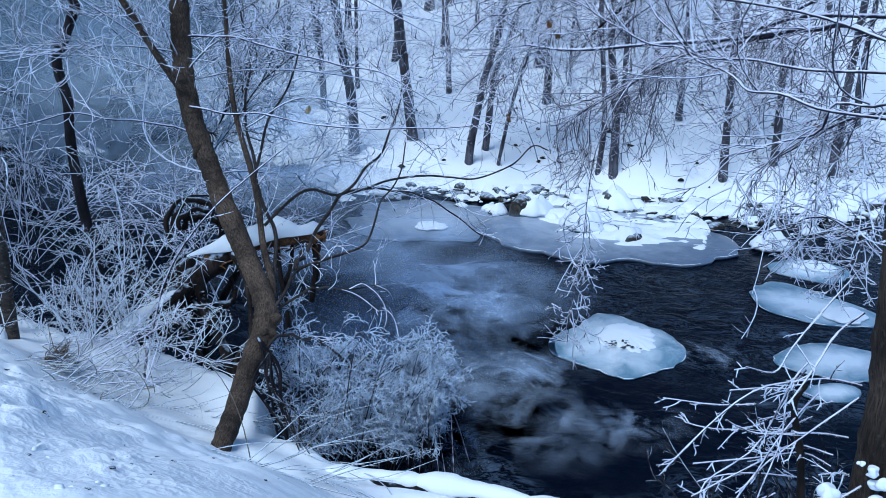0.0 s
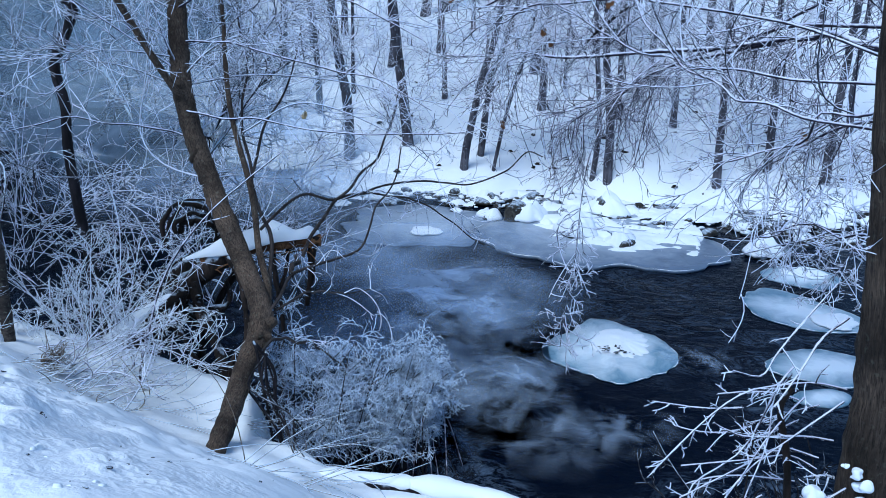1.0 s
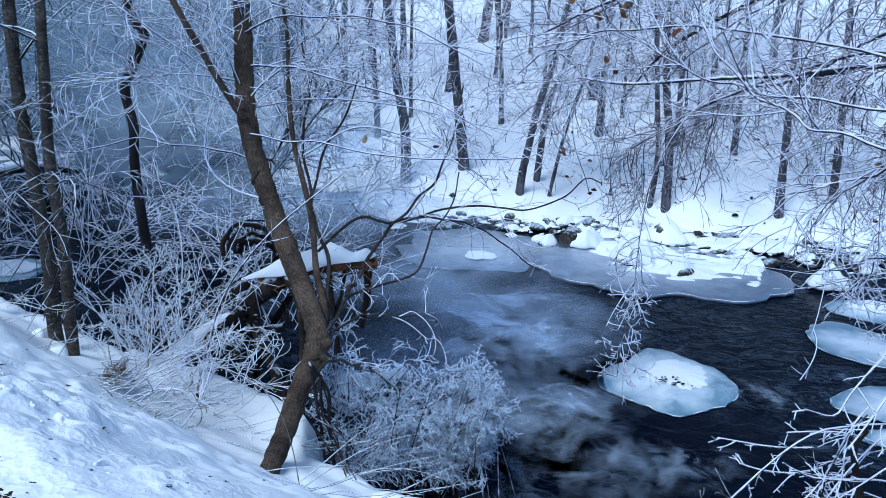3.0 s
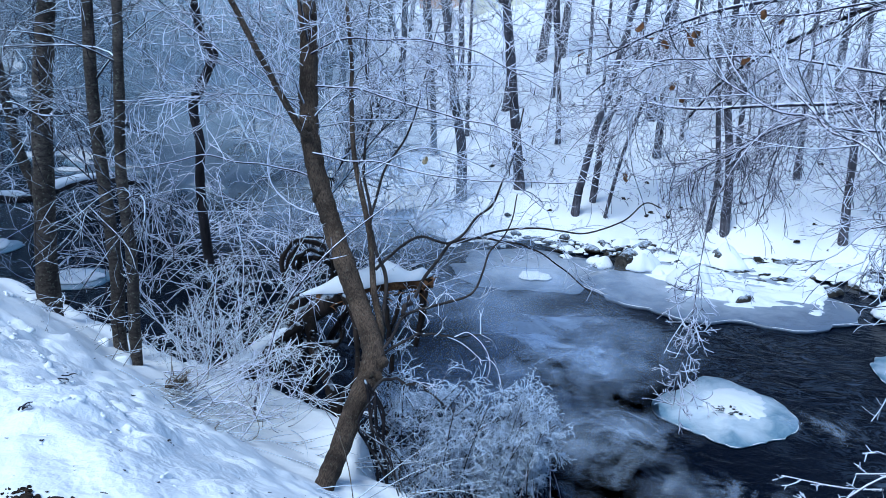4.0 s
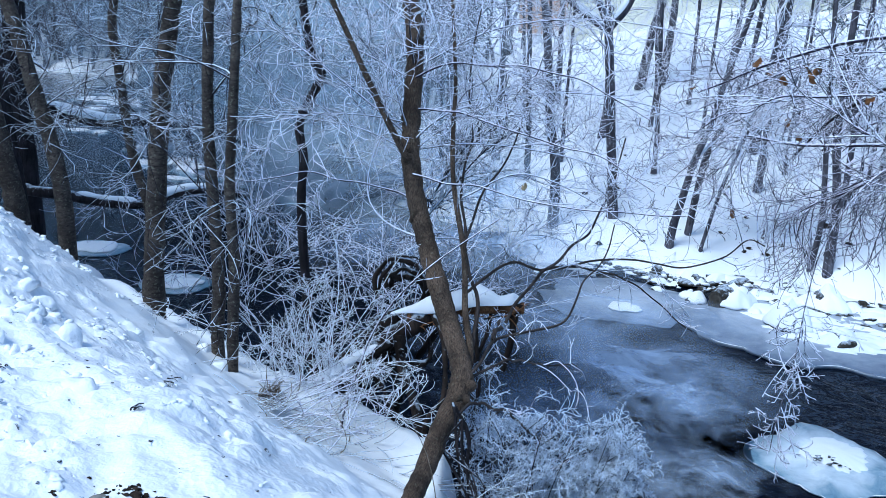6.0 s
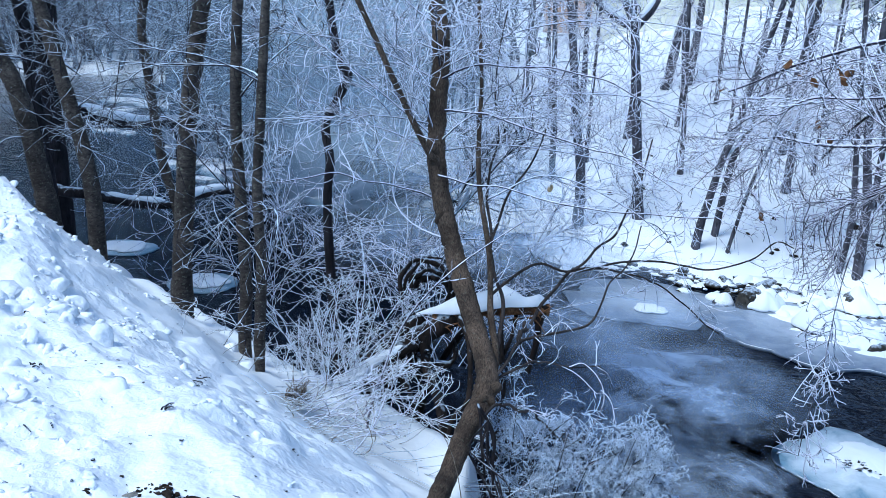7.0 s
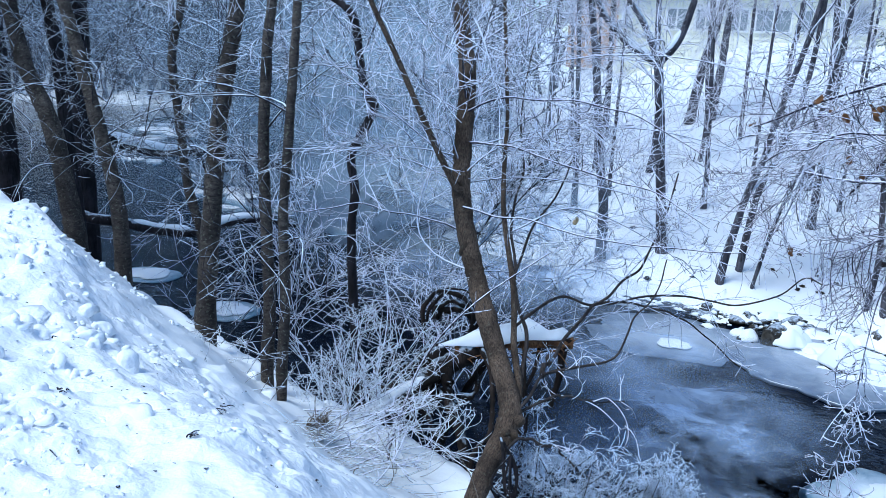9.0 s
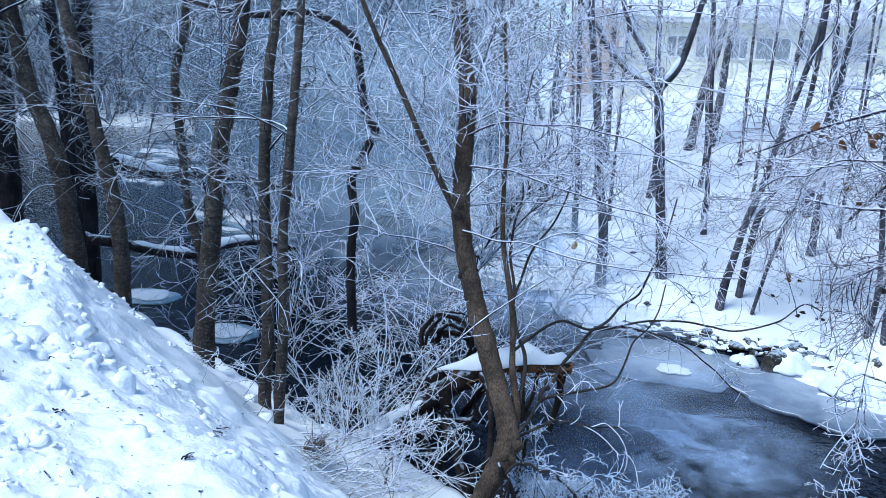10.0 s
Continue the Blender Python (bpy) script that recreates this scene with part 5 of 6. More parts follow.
canes = [curve(c, 14) for c in (
    [(1.5, 2.95, 2.55), (1.37, 2.91, 2.59), (1.23, 2.87, 2.59), (1.1, 2.83, 2.57), (0.97, 2.79, 2.47), (0.8, 2.75, 2.26)], [(1.5, 2.95, 2.5), (1.34, 2.88, 2.4), (1.16, 2.82, 2.26), (1.05, 2.75, 2.12), (0.98, 2.72, 1.95)],
    [(1.3, 2.95, 2.63), (1.24, 2.9, 2.57), (1.14, 2.85, 2.33), (0.97, 2.8, 2.2), (0.94, 2.75, 2.13)], [(1.49, 2.95, 2.33), (1.35, 2.9, 2.37), (1.15, 2.85, 2.38), (1.05, 2.81, 2.43), (1.0, 2.78, 2.47)],
    [(1.45, 2.95, 2.2), (1.34, 2.95, 2.25), (1.15, 2.85, 2.28), (0.9, 2.75, 2.3)], [(1.45, 2.95, 2.25), (1.3, 2.95, 2.28), (1.13, 2.85, 2.24), (0.91, 2.75, 2.16)],
    [(1.3, 2.95, 2.6), (1.25, 2.95, 2.49), (1.22, 2.85, 2.36), (1.14, 2.75, 2.18), (1.1, 2.7, 2.0)], [(1.46, 2.95, 2.84), (1.38, 2.95, 2.75), (1.31, 2.88, 2.67), (1.25, 2.82, 2.61), (1.19, 2.75, 2.57)],
    [(1.5, 2.9, 2.2), (1.43, 2.82, 2.26), (1.33, 2.74, 2.3)], [(1.42, 3.0, 2.95), (1.31, 2.95, 2.82), (1.21, 2.88, 2.71), (1.15, 2.82, 2.65), (1.03, 2.75, 2.7)])]
rng = np.random.default_rng(85)
for n in range(12):
    at = np.array([1.4 + 0.1 * rng.normal(), 2.95 + 0.12 * rng.normal(), rng.uniform(2.0, 2.5)])
    canes.append(strands(rng, at[None], unit(np.array([[-0.8, -0.15 + 0.3 * rng.normal(), -0.3 + 0.25 * rng.normal()]])), np.array([rng.uniform(0.25, 0.5)]), 14, 0.014, 0.02)[0])
for n in range(4):
    at = np.array([1.42 + 0.06 * rng.normal(), 2.95 + 0.1 * rng.normal(), 1.4])
    canes.append(strands(rng, at[None], unit(np.array([[-0.08 + 0.1 * rng.normal(), -0.1 + 0.15 * rng.normal(), 1.0]])), np.array([rng.uniform(0.8, 1.05)]), 14, 0.014, 0.03)[0])
canes = np.array(canes)
thicket = thing("thorny_shrub", "arching canes crusted with rime beside a trunk", "shrub", (1.4, 2.95, 1.4))
canes = canes - np.array(thicket.location)
for c in canes:
    shown("cane", mesh_of("cane", *tubes(c[None], (rng.uniform(0.0034, 0.005) * np.linspace(1, 0.75, 14))[None], 6, rough=1 + 0.12 * rng.normal(size=(1, 14, 6)))), TWIG_DARK, thicket)
spurs = spray(rng, canes, SPIKY)
fuzz = spray(rng, canes, FUZZ) + spray(rng, spurs[0][0], ((30, 0.0, 1.0, 65, 0.006, 2, 0.0, 0.0, 0.0014),))
shown("spur_spray", mesh_of("spur_spray", *joined([tubes(a, b, 4) for a, b in spurs])), TWIG_RIME, thicket, kind="stuff")
shown("rime", mesh_of("rime", *joined([tubes(a, b, 3) for a, b in fuzz])), TWIG_WHITE, thicket, "feathery white rime", "stuff")
log("dead_post", "black rotten broken stem inside the thicket", [(1.44, 2.98, 0.95), (1.4, 2.96, 1.7), (1.34, 2.94, 2.2), (1.27, 2.92, 2.46), (1.3, 2.93, 2.55)], 0.018, 0.01, WOOD_ROTTEN, (), 86, "stem")
shrub("dark_thicket", "tangle of dark dead stems at a tree's foot", (1.42, 2.98, 1.1), 26, ((0.09, 0.07, 0.1), (0.18, 0.15, 0.1)), 1.1, 0.05, 0.02, 0.006, ((6, 0.3, 1.0, 50, 0.22, 6, 0.12, 0.02, 0.004), (3, 0.3, 1.0, 50, 0.1, 4, 0.15, 0.02, 0.003)), BARK_BLACK, 87, (-0.05, 0, 1))
for n, (x, y, z, a) in enumerate(((1.37, 2.74, 2.235, 0.04), (1.41, 2.75, 2.2, 0.03), (1.5, 2.735, 2.33, 0.022), (1.53, 2.73, 2.28, 0.03), (1.555, 2.73, 2.2, 0.035), (1.46, 2.74, 2.36, 0.012))):
    ob = shown("snow_clump", mesh_of("snow_clump", *blob(870 + n, (a, a * 0.7, a * 0.9), 0.7, 0.5)), SNOW_CAP)
    ob.location = (x, y, z)
    tagged(ob, "clump of snow clinging to stems and bark", "snow", "snow clumps at the rough trunk")

# ---- tree at the camera's right, its overhanging boughs ----
RIME = ((12, 0.1, 1.0, 42, 0.75, 10, 0.05, 0.005, 0.0038), (4, 0.15, 1.0, 44, 0.32, 7, 0.07, 0.0, 0.003), (3, 0.2, 1.0, 48, 0.1, 4, 0.1, 0.0, 0.0026))
right_limbs = (
    ([(1.56, 2.95, 3.66), (1.19, 3.32, 3.64), (0.91, 3.54, 3.63), (0.69, 3.76, 3.69), (0.53, 3.98, 3.76), (0.38, 4.2, 3.83)], 0.0062, 0.003),
    ([(1.56, 2.95, 3.5), (1.25, 3.12, 3.52), (1.07, 3.24, 3.55), (0.9, 3.36, 3.64), (0.76, 3.48, 3.75), (0.66, 3.6, 3.9)], 0.0062, 0.003),
    ([(1.56, 2.95, 3.62), (1.33, 3.1, 3.52), (1.2, 3.2, 3.39), (1.0, 3.3, 3.3)], 0.0062, 0.003),
    ([(1.56, 2.95, 3.7), (1.2, 3.5, 3.82), (0.75, 3.95, 3.88), (0.44, 4.2, 3.83), (0.29, 4.25, 3.81), (0.13, 4.3, 3.76), (0.01, 4.3, 3.71), (-0.12, 4.4, 3.6)], 0.0062, 0.003),
    ([(1.5, 2.95, 3.95), (1.2, 3.7, 4.1), (0.8, 4.5, 4.05), (0.3, 5.2, 3.9), (-0.3, 5.7, 3.55)], 0.0062, 0.003),
    ([(1.5, 2.95, 4.2), (1.3, 3.6, 4.15), (1.1, 4.4, 4.0), (0.9, 5.2, 3.75), (0.7, 5.8, 3.4)], 0.0062, 0.003),
    ([(1.53, 2.95, 3.1), (1.55, 3.3, 3.05), (1.5, 3.8, 2.9), (1.35, 4.2, 2.7)], 0.0062, 0.003),
)
tree("bankside_tree", "dark rough-barked tree with frosted boughs", [(1.68, 2.85, 0.9), (1.612, 2.85, 2.13), (1.598, 2.85, 2.56), (1.555, 2.85, 3.0), (1.508, 2.87, 3.4), (1.465, 2.9, 3.75), (1.35, 3.0, 5.5)], 0.12, 0.08, BARK_ROUGH, TWIG_RIME, right_limbs, 0, None, RIME, "", 91, 30, limb_bark=BOUGH)
DROOP = ((20, 0.1, 1.0, 50, 1.15, 12, 0.08, 0.07, 0.0062), (7, 0.1, 1.0, 42, 0.6, 9, 0.1, 0.06, 0.0048), (3, 0.2, 1.0, 45, 0.24, 6, 0.12, 0.03, 0.004))
HANG = ((34, 0.5, 1.0, 60, 0.5, 7, 0.12, 0.02, 0.0055), (4, 0.2, 1.0, 45, 0.16, 4, 0.15, 0.0, 0.005), (2, 0.3, 1.0, 45, 0.06, 3, 0.15, 0.0, 0.0045))
tree("overhanging_tree", "dark tree with a drooping tangle of twigs", [(4.2, 5.6, -0.3), (4.1, 5.7, 1.5), (3.8, 5.8, 3.2), (3.4, 5.9, 4.6), (3.2, 6.0, 6.0)], 0.14, 0.07, BARK_BLACK, TWIG_DARK,
     (([(3.75, 5.8, 3.3), (2.52, 6.0, 3.51), (2.33, 6.4, 3.57), (2.15, 6.8, 3.45), (1.38, 7.2, 3.32), (0.48, 7.6, 3.22), (0.12, 8.0, 3.2)], 0.03, 0.01), ([(3.8, 5.8, 3.2), (3.0, 6.4, 3.6), (2.2, 7.2, 3.5), (1.4, 7.8, 3.1), (0.9, 8.2, 2.7)], 0.022, 0.008),
      ([(2.15, 6.8, 3.45), (1.6, 7.4, 3.25), (1.1, 7.8, 2.9), (0.6, 8.1, 2.5)], 0.02, 0.007),
      ([(3.4, 5.9, 4.5), (2.6, 7.0, 4.4), (1.8, 8.2, 4.0), (1.0, 9.2, 3.4), (0.6, 9.8, 2.8)], 0.035, 0.01), ([(3.6, 5.8, 4.0), (3.2, 7.2, 4.0), (2.8, 8.6, 3.6), (2.4, 9.6, 3.0)], 0.03, 0.01), ([(3.9, 5.8, 2.8), (3.4, 6.8, 2.9), (3.0, 7.8, 2.6), (2.6, 8.4, 2.1)], 0.025, 0.008),
      ([(3.4, 5.9, 4.6), (2.4, 6.4, 4.5), (1.4, 7.2, 4.2), (0.4, 8.2, 3.9), (-0.4, 9.0, 3.5)], 0.03, 0.009)), 0, None, DROOP, "", 92,
     extra=(([(1.38, 7.2, 3.32), (0.97, 6.6, 3.08), (0.75, 6.42, 2.66), (0.69, 6.35, 2.23), (0.67, 6.28, 1.78), (0.61, 6.2, 1.28), (0.6, 6.2, 1.05)], 0.0055, 0.003, HANG), ([(2.5, 6.2, 3.5), (2.55, 6.3, 2.9), (2.4, 6.4, 2.3), (2.2, 6.4, 1.8)], 0.0055, 0.003, HANG), ([(3.0, 6.4, 3.5), (2.95, 6.4, 2.7), (2.8, 6.3, 2.1), (2.6, 6.3, 1.6)], 0.0055, 0.003, HANG)))

# ---- grass, debris ----
rng = np.random.default_rng(5)
count = 300
gu, gs = rng.uniform(2.6, 5.2, count), rng.uniform(2.7, 3.8, count)
gpx, gpy = 0.1 - 0.91 * gu + 0.416 * gs, 0.1 + 0.416 * gu + 0.91 * gs
clear = np.hypot(gpx + 1.75, gpy - 4.35) > 0.55
gpx, gpy, count = gpx[clear], gpy[clear], int(clear.sum())
start = np.stack([gpx, gpy, height(gpx, gpy) - 0.02], -1)
stalk = strands(rng, start, unit(np.array([0.75, -0.3, 0.2]) + rng.normal(size=(count, 3)) * np.array([0.3, 0.3, 0.15])), rng.uniform(0.2, 0.85, count), 7, 0.05, 0.03)
tagged(shown("dry_grass", mesh_of("dry_grass", *tubes(stalk, np.full((count, 1), 0.0045) * np.linspace(1, 0.45, 7), 3)), GRASS_DRY), "sparse dry frosted grass stalks poking through snow", "grass", kind="stuff")


def bits(name, label, category, place, lines, radius, material, sides=4):
    root = thing(name, label, category, place)
    for pts in lines:
        p = curve(pts, 12)[None]
        shown("twig", mesh_of("twig", *tubes(p, radius * np.linspace(1, 0.5, 12)[None], sides)), material, root)
    return root


rng = np.random.default_rng(9)
for x, y, size, n in ((-2.62, 3.38, 0.09, 7), (-2.2, 2.95, 0.06, 5), (-2.4, 2.2, 0.12, 2), (-2.05, 2.5, 0.05, 5), (-1.75, 3.0, 0.04, 3), (-3.6, 3.2, 0.07, 3), (-2.9, 2.6, 0.05, 4), (-2.3, 3.6, 0.04, 3)):
    lines = []
    for _ in range(n):
        c = rng.normal(size=2) * 0.35 * size
        d = unit(np.array([1.0 + 0.5 * rng.normal(), -0.3 + 0.5 * rng.normal(), 0.1])) * size * rng.uniform(0.4, 1.0)
        lines.append([(c[0] - 0.5 * d[0], c[1] - 0.5 * d[1], 0.0), (c[0] + 0.006 * rng.normal(), c[1], 0.012), (c[0] + 0.5 * d[0], c[1] + 0.5 * d[1], 0.008)])
    bits("broken_twig", "small dark broken twigs lying on snow", "twig", on_ground(x, y, -0.004), lines, 0.005, BARK_BLACK)
for n, (x, y, a) in enumerate(((-1.91, 1.93, 0.013), (-1.67, 2.05, 0.016), (-1.63, 2.04, 0.013), (-1.7, 2.1, 0.014), (-1.58, 2.09, 0.014), (-1.51, 2.12, 0.009), (-1.55, 2.1, 0.01))):
    ob = shown("dirt_clod", mesh_of("dirt_clod", *blob(900 + n, (a * 1.5, a * 0.9, a * 0.4), 1.0, 1.0, 14, 20)), SOIL)
    ob.location = on_ground(x, y, 0.2 * a)
    tagged(ob, "dark clod of soil in the ploughed snow", "soil", "dirt clods in the snow")
pieces = []
for n in range(130):
    x, y = -1.62 + 0.1 * rng.normal(), 2.07 + 0.025 * rng.normal()
    a = 0.0025 + 0.006 * rng.random() ** 2
    v, q = blob(1300 + n, (a * rng.uniform(0.8, 2.0), a, a * 0.6), 1.0, 0.7, 6, 8)
    pieces.append((v + np.array([x, y, float(height(x, y)) + 0.001]), q))
tagged(shown("soil_crumbs", mesh_of("soil_crumbs", *joined(pieces)), SOIL), "loose dark soil crumbs in a gouge of snow", "soil", kind="stuff")
pebble = shown("stone", mesh_of("stone", *blob(915, (0.04, 0.03, 0.022), 0.5, 0.5)), STONE_PALE)
pebble.location = on_ground(-1.77, 2.0, 0.012)
tagged(pebble, "pale grey stone half buried in ploughed snow", "stone")
# Dark specks for soil bits and for shaded pits in the crumbled snow.
pieces = []
for n in range(300):
    u, s = rng.uniform(1.2, 7.0), rng.uniform(0.3, 2.6)
    x, y = 0.1 - 0.91 * u + 0.416 * s, 0.1 + 0.416 * u + 0.91 * s
    a = 0.002 + 0.006 * rng.random() ** 2
    v, q = blob(920 + n, (a * rng.uniform(0.8, 2.6), a * rng.uniform(0.5, 1.2), a * 0.4), 1.0, 0.5, 5, 6)
    pieces.append((v + np.array([x, y, float(height(x, y)) + 0.002]), q))
tagged(shown("litter", mesh_of("litter", *joined(pieces)), BARK_BLACK), "dark specks for soil bits and shaded pits in snow", "litter", kind="stuff")
tuft = [[(0, 0, 0)] + [tuple(unit(np.array([0.8, -0.1, 0.35]) + 0.3 * rng.normal(size=3)) * f * 0.24) for f in (0.5, 1.0)] for _ in range(60)]
bits("grass_tuft", "matted tuft of dry brown grass on snow", "grass", on_ground(-3.1, 4.95, 0.0), tuft, 0.0055, STRAW)
CANE = ((3, 0.3, 1.0, 38, 0.3, 6, 0.08, 0.0, 0.0045), (2, 0.3, 1.0, 45, 0.12, 4, 0.1, 0.0, 0.004))
for n, (x, y, stems, long) in enumerate(((-3.45, 5.48, 7, 0.7), (-3.1, 5.05, 9, 0.85), (-2.8, 4.75, 6, 0.75), (-2.55, 4.75, 5, 0.6))):
    shrub("bank_shrub", "slanting frosted canes rooted in the snowy bank", on_ground(x, y, 0.02), stems, ((0.09, 0.09, 0.0), (0.2, 0.2, 0.25)), long, 0.03, 0.03, 0.0065, CANE, TWIG_RIME, 970 + n, (0.8, 0.3, 0.5))
for n, pts in enumerate(([(-1.6, 5.15, 1.45), (-1.56, 5.1, 1.39), (-1.52, 5.05, 1.18), (-1.48, 5.02, 1.0), (-1.44, 5.0, 0.6)], [(-1.66, 5.05, 1.25), (-1.61, 5.0, 1.16), (-1.5, 4.95, 1.04), (-1.37, 4.9, 0.87), (-1.3, 4.85, 0.5)], [(-1.6, 5.2, 1.4), (-1.48, 5.2, 1.2), (-1.46, 5.15, 0.95), (-1.4, 5.1, 0.5)])):
    log("dead_root", "thin dark dead root hanging off the bank", pts, 0.013, 0.008, BARK_BLACK, (), 960 + n, "root")
root = thing("hanging_root", "dark hanging roots along the undercut bank", "root", (-1.45, 4.95, 1.45))
for n in range(5):
    dx, dy = 0.07 * rng.normal(), 0.05 * rng.normal()
    pts = [(0, 0, 0), (0.02 - dx, -0.06 + dy, -0.2), (0.1 + dx, -0.12 + dy, -0.35), (0.2 + 0.5 * dx, -0.2 + dy, -0.5), (0.36 + dx, -0.36 + dy, -0.66), (0.6 + dx, -0.5 + dy, -0.62)]
    shown("strand", mesh_of("strand", *tubes(curve(pts, 24)[None], np.linspace(0.008, 0.003, 24)[None], 6)), BARK_BLACK, root)
log("bank_log", "snow-covered dark log along the bank edge", [(-1.0, 4.5, 0.81), (-0.5, 4.46, 0.835), (0.0, 4.42, 0.825), (0.5, 4.35, 0.8), (0.9, 4.3, 0.76)], 0.06, 0.05, BARK_BLACK, ((0.0, 0.36, 0.05), (0.3, 0.7, 0.062), (0.66, 1.0, 0.05)), 95)

rng = np.random.default_rng(12)
pieces = []
for n in range(4600):
    u, s = rng.uniform(1.0, 8.5), rng.uniform(0.0, 2.9)
    x, y = 0.1 - 0.91 * u + 0.416 * s, 0.1 + 0.416 * u + 0.91 * s
    if s > 1.0 + 0.25 * u:
        continue
    if fbm(x, y, 0.5, 16, 2) < 0.1 * rng.normal() - 0.06:
        continue
    a = 0.005 + 0.022 * rng.random() ** 3
    v, q = blob(700 + n, (a, a * rng.uniform(0.5, 1.0), a * rng.uniform(0.4, 0.8)), 0.6, 1.0, 7, 9)
    pieces.append((v + np.array([x, y, float(height(x, y)) - 0.25 * a]), q))
tagged(shown("snow_rubble", mesh_of("snow_rubble", *joined(pieces)), SNOW), "crumbled snow clods scattered on the ploughed heap", "snow", kind="stuff")

rng = np.random.default_rng(13)
pieces = []
for n in range(170):
    u, s = rng.uniform(3.4, 7.2), rng.uniform(0.2, 1.9)
    x, y = 0.1 - 0.91 * u + 0.416 * s, 0.1 + 0.416 * u + 0.91 * s
    a = 0.02 + 0.05 * rng.random() ** 2
    v, q = blob(5200 + n, (a, a * rng.uniform(0.6, 1.0), a * rng.uniform(0.5, 0.9)), 0.6, 0.9, 10, 14)
    pieces.append((v + np.array([x, y, float(height(x, y)) - 0.35 * a]), q))
tagged(shown("snow_clods", mesh_of("snow_clods", *joined(pieces)), SNOW_ROUGH), "ploughed clods of snow heaped along the crest", "snow", kind="stuff")

# weeds and fallen leaves on the far slope
rng = np.random.default_rng(63)
count = 240
fx = rng.uniform(-4.0, 7.0, count)
fy = far_shore(fx) + 0.4 + 6.5 * rng.random(count) ** 1.5
stalk = strands(rng, np.stack([fx, fy, height(fx, fy) - 0.03], -1), unit(np.array([0, 0, 1.0]) + 0.45 * rng.normal(size=(count, 3))), rng.uniform(0.15, 0.75, count), 8, 0.09, 0.03)
grown = spray(rng, stalk, ((3, 0.3, 1.0, 45, 0.22, 5, 0.1, 0.02, 0.005),))
tagged(shown("weed_stalks", mesh_of("weed_stalks", *joined([tubes(stalk, np.full((count, 1), 0.007) * np.linspace(1, 0.5, 8), 4)] + [tubes(a, b, 3) for a, b in grown])), TWIG_DARK), "dark bare weed stalks standing in far snow", "weeds", kind="stuff")
pieces = []
for n in range(50):
    x = rng.uniform(-3.0, 6.5)
    y = float(far_shore(x)) + 0.3 + 5.0 * rng.random() ** 1.4
    a = rng.uniform(0.015, 0.045)
    v, q = blob(1300 + n, (a * 1.3, a, a * 0.8), 0.6, 0.7, 6, 8)
    pieces.append((v + np.array([x, y, float(height(x, y)) + 0.01]), q))
tagged(shown("fallen_leaves", mesh_of("fallen_leaves", *joined(pieces)), SOIL), "dark fallen leaves scattered on far snow", "leaves", kind="stuff")

# ---- houses beyond the far slope ----
def plain(name, col, rough=0.7, size=0.3):
    mat, n, l, b = shader(name, rough, 0.3)
    v = coords(n, l)
    l.new(mixed(n, l, grain(n, l, v, size, 5), tuple(0.82 * c for c in col), col), b.inputs["Base Color"])
    return mat


SIDING = plain("cream_green_siding", (0.84, 0.83, 0.69))
# Peach of sunlight on the far wall, held in its base colour.
PEACH_SUNLIT = plain("sunlit_peach_wall", (0.62, 0.42, 0.3))
TRIM = plain("white_trim", (0.78, 0.78, 0.76))
GLASS = shader("sky_grey_window_glass", 0.08, 0.5)[0]
# Base lifted to grey for the sky mirrored in the panes.
GLASS.node_tree.nodes["Principled BSDF"].inputs["Base Color"].default_value = (0.22, 0.25, 0.28, 1)


def box_mesh(name, lo, hi, bevel=0.0):
    bm = bmesh.new()
    bmesh.ops.create_cube(bm, size=1.0)
    for v in bm.verts:
        v.co = [lo[i] + (v.co[i] + 0.5) * (hi[i] - lo[i]) for i in range(3)]
    if bevel:
        bmesh.ops.bevel(bm, geom=bm.edges[:], offset=bevel, segments=2, affect="EDGES")
    me = bpy.data.meshes.new(name)
    bm.to_mesh(me)
    bm.free()
    return me


def prism_mesh(name, profile, x0, x1):
    """A (y, z) outline drawn out along x."""
    bm = bmesh.new()
    ends = [[bm.verts.new((x, y, z)) for y, z in profile] for x in (x0, x1)]
    bm.faces.new(ends[0][::-1])
    bm.faces.new(ends[1])
    for k in range(len(profile)):
        j = (k + 1) % len(profile)
        bm.faces.new((ends[0][k], ends[0][j], ends[1][j], ends[1][k]))
    bmesh.ops.recalc_face_normals(bm, faces=bm.faces[:])
    me = bpy.data.meshes.new(name)
    bm.to_mesh(me)
    bm.free()
    return me


house = thing("house", "long low house with pale cream-green siding", "house", (0.0, 34.0, 4.0))
shown("wall", box_mesh("wall", (-7.5, 0.05, -0.5), (9.0, 8.0, 2.62)), SIDING, house)
for n in range(17):
    z = -0.1 + n * 0.16
    shown("siding_board", prism_mesh("siding_board", [(0.05, z), (0.02, z), (0.045, z + 0.158), (0.05, z + 0.158)], -7.5, 9.0), SIDING, house)
shown("eave_board", box_mesh("eave_board", (-7.8, -0.35, 2.62), (9.3, 0.05, 2.8), 0.01), TRIM, house)
shown("roof", prism_mesh("roof", [(-0.4, 2.8), (-0.4, 2.86), (4.0, 4.3), (8.4, 2.86), (8.4, 2.8), (4.0, 4.2)], -7.8, 9.3), SNOW_CAP, house, "snow-covered low roof")
